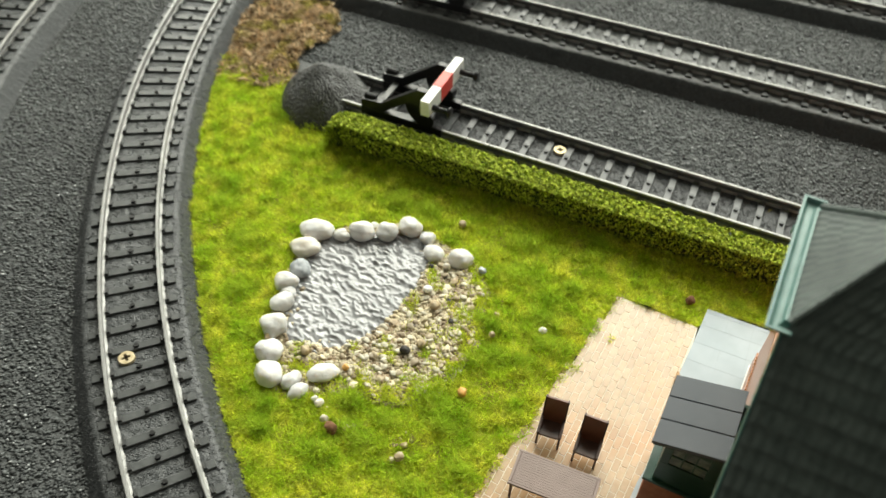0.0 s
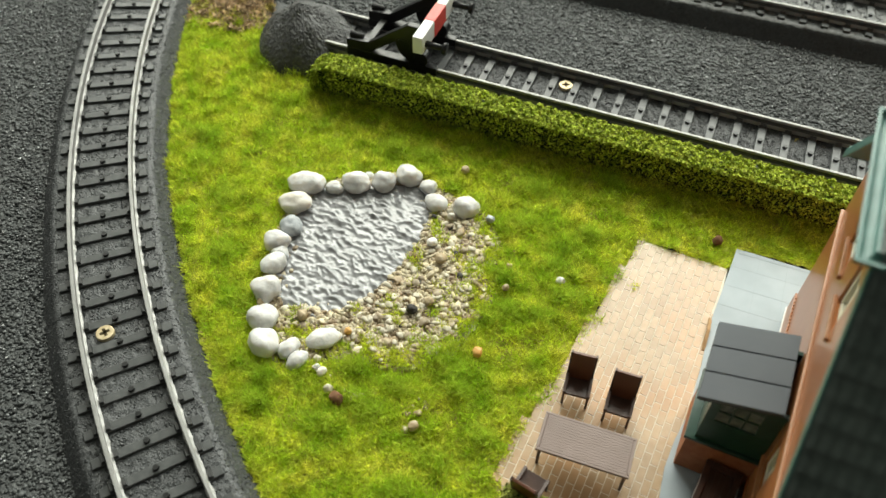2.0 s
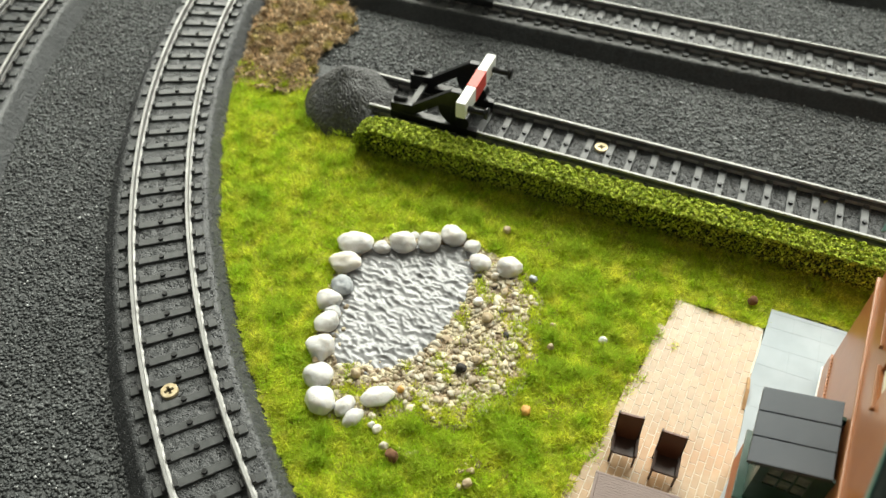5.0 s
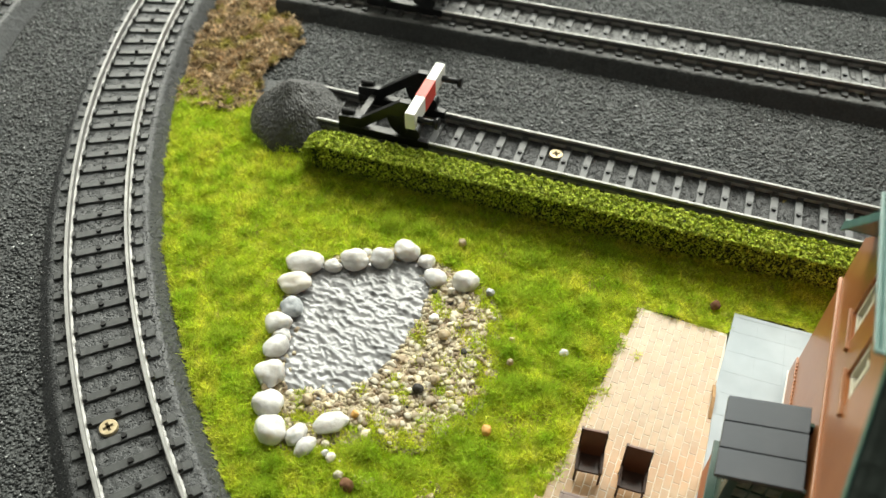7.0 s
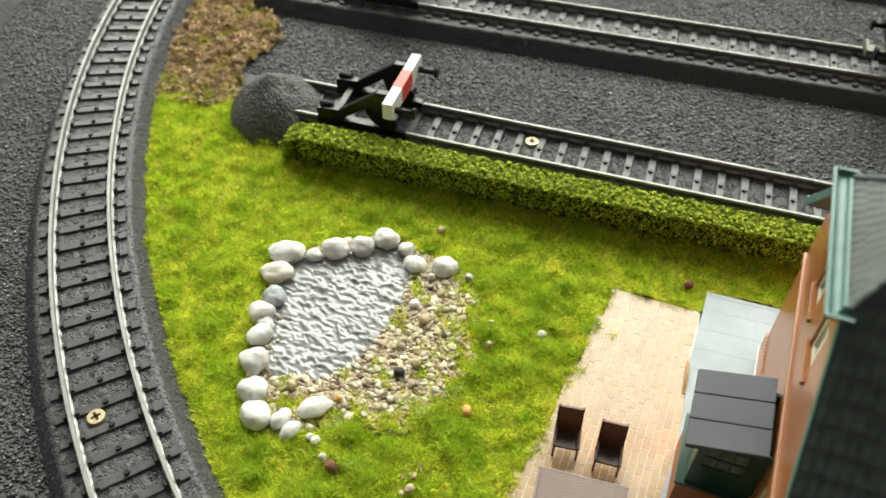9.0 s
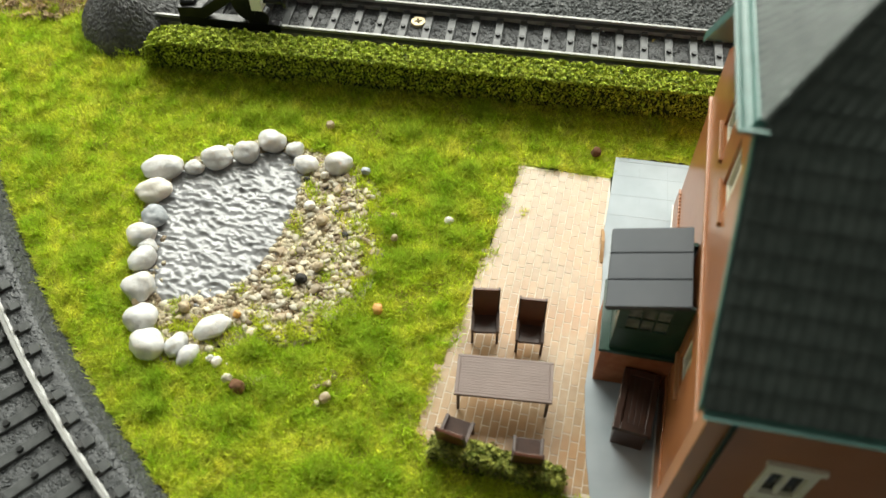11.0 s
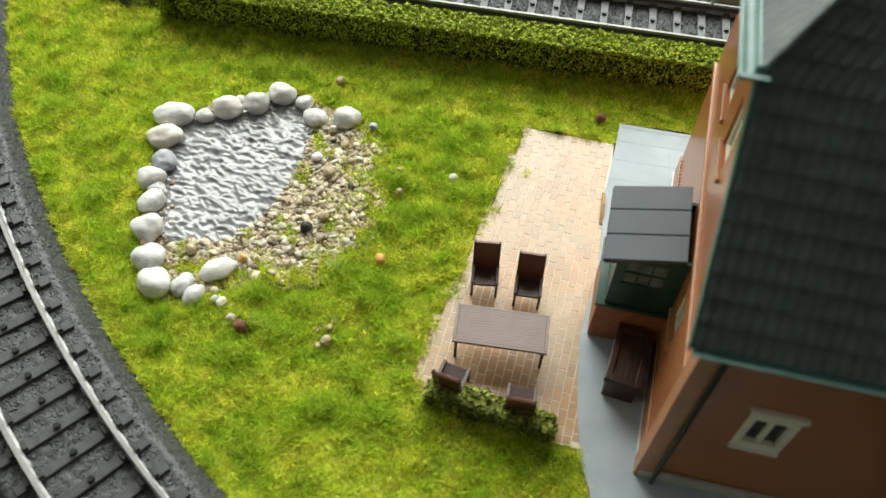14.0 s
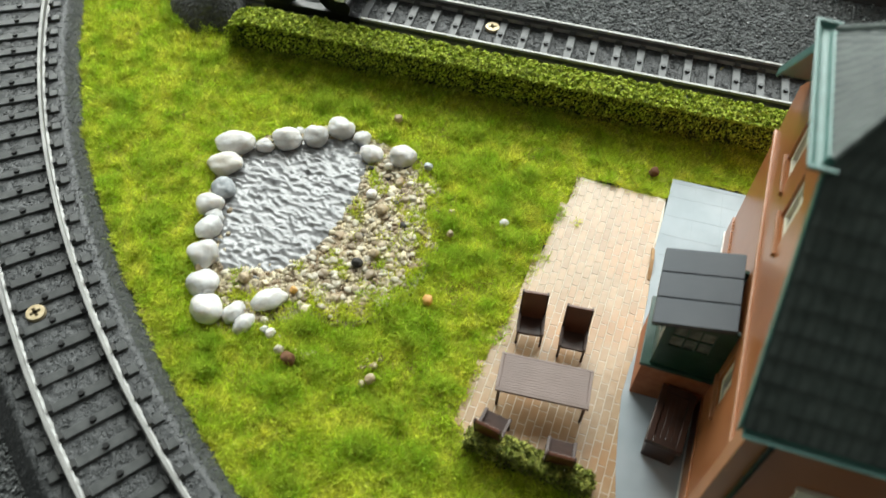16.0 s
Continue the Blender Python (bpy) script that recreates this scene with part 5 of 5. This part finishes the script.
    lo = [bm.verts.new(p) for p in ((u0, hip_v0, HIP_Z - 0.25), (u0, DEPTH - hip_v0, HIP_Z - 0.25), (u0 + lean, RIDGE_V, HIP_Z + lean * SLOPE - 0.25))]
    hi = [bm.verts.new((v.co.x, v.co.y, v.co.z - 1.3)) for v in lo]
    bm.faces.new(lo)
    bm.faces.new(hi[::-1])
    for i in range(3):
        bm.faces.new((lo[i], hi[i], hi[(i + 1) % 3], lo[(i + 1) % 3]))
    part("roof_deck", bm, M["green"], top, "green underside of the roof")

    # hip and ridge caps
    def cap(p, q):
        p, q = Vector(p), Vector(q)
        n = max(2, int((q - p).length / 2.6))
        for i in range(n):
            a, b = p + (q - p) * (i / n), p + (q - p) * ((i + 1.12) / n)
            bm = bmesh.new()
            rod(bm, a + Vector((0, 0, 0.08)), b, 0.82, 0.74, 10)
            part("ridge_cap", bm, M["roof"], top)

    peak = (u0 + lean, RIDGE_V, HIP_Z + lean * SLOPE + 0.4)
    cap((u0 + 0.4, hip_v0, HIP_Z + 0.5), peak)
    cap((u0 + 0.4, DEPTH - hip_v0, HIP_Z + 0.5), peak)
    cap(peak, (LONG + over, RIDGE_V, HIP_Z + lean * SLOPE + 0.4))

    # green boards up the verges
    for ev, sgn in ((eave_v, 1), (DEPTH - eave_v, -1)):
        hv = ev + sgn * (HIP_Z - eave_z) / SLOPE
        bm = bmesh.new()
        prism(bm, [(ev, eave_z - 2.4), (hv, HIP_Z - 2.4), (hv, HIP_Z + 0.2), (ev, eave_z + 0.2)], 0, u0 - 0.45, u0 - 0.02)
        part("verge_board", bm, M["trim"], top, "green verge board", 0.12)

    # gutters: an open U swept along a line of points
    def gutter(points, label, r=1.6):
        prof = [(r * math.cos(a), r * math.sin(a)) for a in np.linspace(math.pi, 2 * math.pi, 9)]
        prof += [((r - 0.5) * math.cos(a), (r - 0.5) * math.sin(a)) for a in np.linspace(2 * math.pi, math.pi, 9)]
        bm = bmesh.new()
        rings = []
        for i, p in enumerate(points):
            p = Vector(p)
            d0 = (p - Vector(points[i - 1])).normalized() if i else None
            d1 = (Vector(points[i + 1]) - p).normalized() if i + 1 < len(points) else None
            d = ((d0 or d1) + (d1 or d0)).normalized()
            side = d.cross(Vector((0, 0, 1))).normalized()
            stretch = 1.0 / max(0.5, d.dot(d1 or d0))
            rings.append([bm.verts.new(p + side * (x * stretch) + Vector((0, 0, z))) for x, z in prof])
        k = len(prof)
        for a, b in zip(rings, rings[1:]):
            for i in range(k):
                bm.faces.new((a[i], a[(i + 1) % k], b[(i + 1) % k], b[i]))
        bm.faces.new(rings[0])
        bm.faces.new(rings[-1][::-1])
        return part("gutter", bm, M["trim"], top, label, 0, False)

    gx = u0 - 1.7
    gutter([(u0 + 1.0, hip_v0 - 1.0, HIP_Z + 0.9), (gx, hip_v0 - 1.0, HIP_Z + 0.9), (gx, DEPTH - hip_v0 + 0.2, HIP_Z + 0.9), (u0 + 1.0, DEPTH - hip_v0 + 0.2, HIP_Z + 0.9)], "sea-green gutter round the half hip")
    bm = bmesh.new()
    box(bm, u0 - 0.35, u0 + 0.15, hip_v0, DEPTH - hip_v0, HIP_Z - 1.9, HIP_Z + 0.4)
    part("fascia", bm, M["trim"], top, "green board behind the gutter", 0.1)
    for ev, sgn in ((eave_v, -1), (DEPTH - eave_v, 1)):
        gutter([(u0 + 0.2, ev + sgn * 1.0, eave_z - 0.4), (LONG + over, ev + sgn * 1.0, eave_z - 0.4)], "sea-green eaves gutter", 0.95)
        bm = bmesh.new()
        a, b = sorted((ev - sgn * 0.3, ev + sgn * 0.1))
        box(bm, u0, LONG + over, a, b, eave_z - 1.5, eave_z - 0.1)
        part("fascia", bm, M["trim"], top, "green eaves board", 0.1)
    bm = bmesh.new()
    pts = [(1.9, eave_v - 0.6, eave_z - 1.2), (2.0, -1.9, eave_z - 7.0), (2.0, -1.9, 1.0)]
    for p, q in zip(pts, pts[1:]):
        rod(bm, p, q, 0.5, 0.5, 12)
    part("downpipe", bm, M["pipe"], top, "dark green downpipe", 0, True)
    return top


house()


# ---- bay with its lean-to roof ----
def bay():
    top = thing("bay", "small green glazed bay with grey lean-to roof against the gable", "bay window", HX, HY, 0, HTURN)
    B0, B1, W = 31.0, 49.0, -16.0
    V = W + 1.2                       # the framed upper part stands back from the base
    bm = bmesh.new()
    box(bm, W, 0.2, B0, B1, 0.9, 14.6)
    part("base_wall", bm, M["base_brick"], top, "red-brown base wall", 0.2)
    bm = bmesh.new()
    box(bm, W - 0.6, 0.2, B0 - 0.6, B1 + 0.6, 14.65, 15.6)
    part("ledge", bm, M["green"], top, "", 0.15)
    # upper frame: near side, outer side, far side
    for name, v in (("near_panel", B0 + 0.3), ("far_panel", B1 - 1.3)):
        bm = bmesh.new()
        box(bm, V + 0.3, 0.2, v, v + 1.0, 15.6, 24.2)
        box(bm, V + 0.3, V + 2.4, v, v + 1.0, 24.2, 33.0)
        box(bm, -4.0, 0.2, v, v + 1.0, 24.2, 34.4)
        box(bm, V + 2.4, -4.0, v, v + 1.0, 31.8, 33.4)
        panel = part(name, bm, M["green"], top, "dark green framed panel", 0.1)
        for k in range(1, 3):
            bm = bmesh.new()
            x = V + 2.4 + k * (-4.0 - V - 2.4) / 3
            box(bm, x - 0.2, x + 0.2, v + 0.1, v + 0.8, 24.2, 31.8)
            part("glazing_bar", bm, M["green"], panel, "dark green glazing bar")
        bm = bmesh.new()
        box(bm, V + 2.4, -4.0, v + 0.1, v + 0.8, 27.8, 28.2)
        part("glazing_bar", bm, M["green"], panel, "dark green glazing bar")
        bm = bmesh.new()
        box(bm, V + 2.3, -3.9, v + 0.4, v + 0.6, 24.1, 31.9)
        part("pane", bm, M["bay_glass"], panel, "pane coloured pale for its reflection")
    bm = bmesh.new()
    for v0, v1, z0, z1 in ((B0 + 1.35, B1 - 1.35, 15.6, 23.0), (B0 + 1.35, B0 + 3.4, 23.0, 31.0), (B1 - 3.4, B1 - 1.35, 23.0, 31.0), (B0 + 1.35, B1 - 1.35, 31.0, 32.6)):
        box(bm, V + 0.3, V + 1.3, v0, v1, z0, z1)
    panel = part("outer_panel", bm, M["green"], top, "dark green framed panel", 0.1)
    bm = bmesh.new()
    box(bm, V + 0.7, V + 0.9, B0 + 3.3, B1 - 3.3, 22.9, 31.1)
    part("pane", bm, M["bay_glass"], panel, "pane coloured pale for its reflection")
    # roof of three sheets with seams
    lo_z, hi_z, lo_u, hi_u = 33.6, 38.0, -17.8, -1.6
    edges = np.linspace(29.4, 50.0, 4)
    for v0, v1 in zip(edges, edges[1:]):
        bm = bmesh.new()
        prism(bm, [(lo_u, lo_z - 1.1), (hi_u, hi_z - 1.1), (hi_u, hi_z), (lo_u, lo_z)], 1, v0 + 0.12, v1 - 0.12)
        part("roof_sheet", bm, M["bay_roof"], top, "flat grey roof sheet", 0.15)
    bm = bmesh.new()
    prism(bm, [(lo_u + 0.5, lo_z - 1.6), (hi_u, hi_z - 1.6), (hi_u, hi_z - 0.4), (lo_u + 0.5, lo_z - 0.4)], 1, 29.8, 49.6)
    part("roof_frame", bm, M["black"], top)
    return top


bay()


def bench():
    """The dark wooden chest beside the bay."""
    top = thing("garden_chest", "dark brown wooden chest with panelled lid against the gable", "chest", 95.4, -33.9, 0.9, HTURN - 6.5)
    bm = bmesh.new()
    box(bm, -3.5, 3.5, -7.2, 7.2, 0, 7.2)
    part("chest_body", bm, M["brown"], top, "", 0.25)
    bm = bmesh.new()
    box(bm, -4.1, 4.1, -7.8, 7.6, 7.25, 8.1)
    lid = part("lid", bm, M["brown"], top, "", 0.25)
    bm = bmesh.new()
    for u0, u1, v0, v1 in ((-4.0, -2.6, -7.7, 7.5), (2.6, 4.0, -7.7, 7.5), (-2.6, 2.6, -7.7, -6.0), (-2.6, 2.6, 5.8, 7.5)):
        box(bm, u0, u1, v0, v1, 8.05, 8.75)
    part("lid_frame", bm, M["brown"], lid, "", 0.12)
    bm = bmesh.new()
    for k in range(4):
        box(bm, -2.4 + k * 1.22, -1.3 + k * 1.22, -5.9, 5.7, 8.05, 8.2)
    part("lid_slat", bm, M["brown"], lid, "", 0.08)
    return top


bench()

bm = bmesh.new()
prism(bm, [(0, 0), (1.3, 0.4), (1.7, 1.4), (0.5, 1.1)], 2, 0, 0.25)
flake = part("fallen_flake", bm, M["dry"], None)
flake.matrix_basis = pose(0.0988, 0.0940, 0.0053, 12, 8, 20)
tagged(flake, "small yellow-tan flake on the siding's bed", "flake")


# ---- wagon at the far end of the middle track ----
def wagon():
    c = 171.0 + (145 - 30) * math.tan(radians(1.3))
    top = thing("rail_wagon", "dark navy closed railway wagon on the middle track", "wagon", 140, c, RAIL_TOP, 1.3)
    bm = bmesh.new()
    box(bm, 0, 90, -14.5, 14.5, 9.0, 12.5)
    part("underframe", bm, M["black"], top, "", 0.3)
    bm = bmesh.new()
    box(bm, -1.2, 0.1, -15, 15, 7.0, 12.5)
    part("buffer_beam", bm, M["black"], top, "", 0.2)
    for y in (-10, 10):
        bm = bmesh.new()
        rod(bm, (-1.2, y, 9.5), (-5.6, y, 9.5), 1.3, 1.0, 14)
        rod(bm, (-5.5, y, 9.5), (-6.4, y, 9.5), 2.6, 2.4, 20)
        part("buffer", bm, M["black"], top, "", 0, True)
    bm = bmesh.new()
    box(bm, -6.5, 2, -2.6, 2.6, 4.0, 5.6)
    box(bm, -7.6, -6.4, -4.2, 4.2, 3.6, 6.6)
    part("coupling", bm, M["coupling"], top, "dull beige hook coupling", 0.2)
    bm = bmesh.new()
    box(bm, 4.0, 90, -14.6, 14.6, 12.6, 36.0)
    body = part("wagon_body", bm, M["navy"], top, "dark navy-blue closed body", 0.6)
    for x in range(12, 90, 13):
        for y in (-15.1, 14.5):
            bm = bmesh.new()
            box(bm, x - 0.8, x + 0.8, y, y + 0.6, 13.0, 35.0)
            part("rib", bm, M["navy"], body, "", 0.15)
    bm = bmesh.new()
    prism(bm, [(-15.4, 36.1), (15.4, 36.1), (12.5, 38.4), (6.0, 39.6), (-6.0, 39.6), (-12.5, 38.4)], 0, 3.0, 91.0)
    part("wagon_roof", bm, M["black"], top, "dark curved wagon roof", 0.3)
    for x in (14, 74):
        bm = bmesh.new()
        for y in (-8.4, 8.4):
            rod(bm, (x, y - 1.2, 5.6), (x, y + 1.2, 5.6), 5.5, 5.5, 28)
        rod(bm, (x, -10.5, 5.6), (x, 10.5, 5.6), 1.1, 1.1, 10)
        part("wheelset", bm, M["rail_side"], top, "dull metal wheelset")
    for y in (-11.5, 11.5):
        bm = bmesh.new()
        box(bm, 4, 86, y - 0.7, y + 0.7, 5.4, 9.0)
        part("axle_frame", bm, M["black"], top, "", 0.2)


wagon()
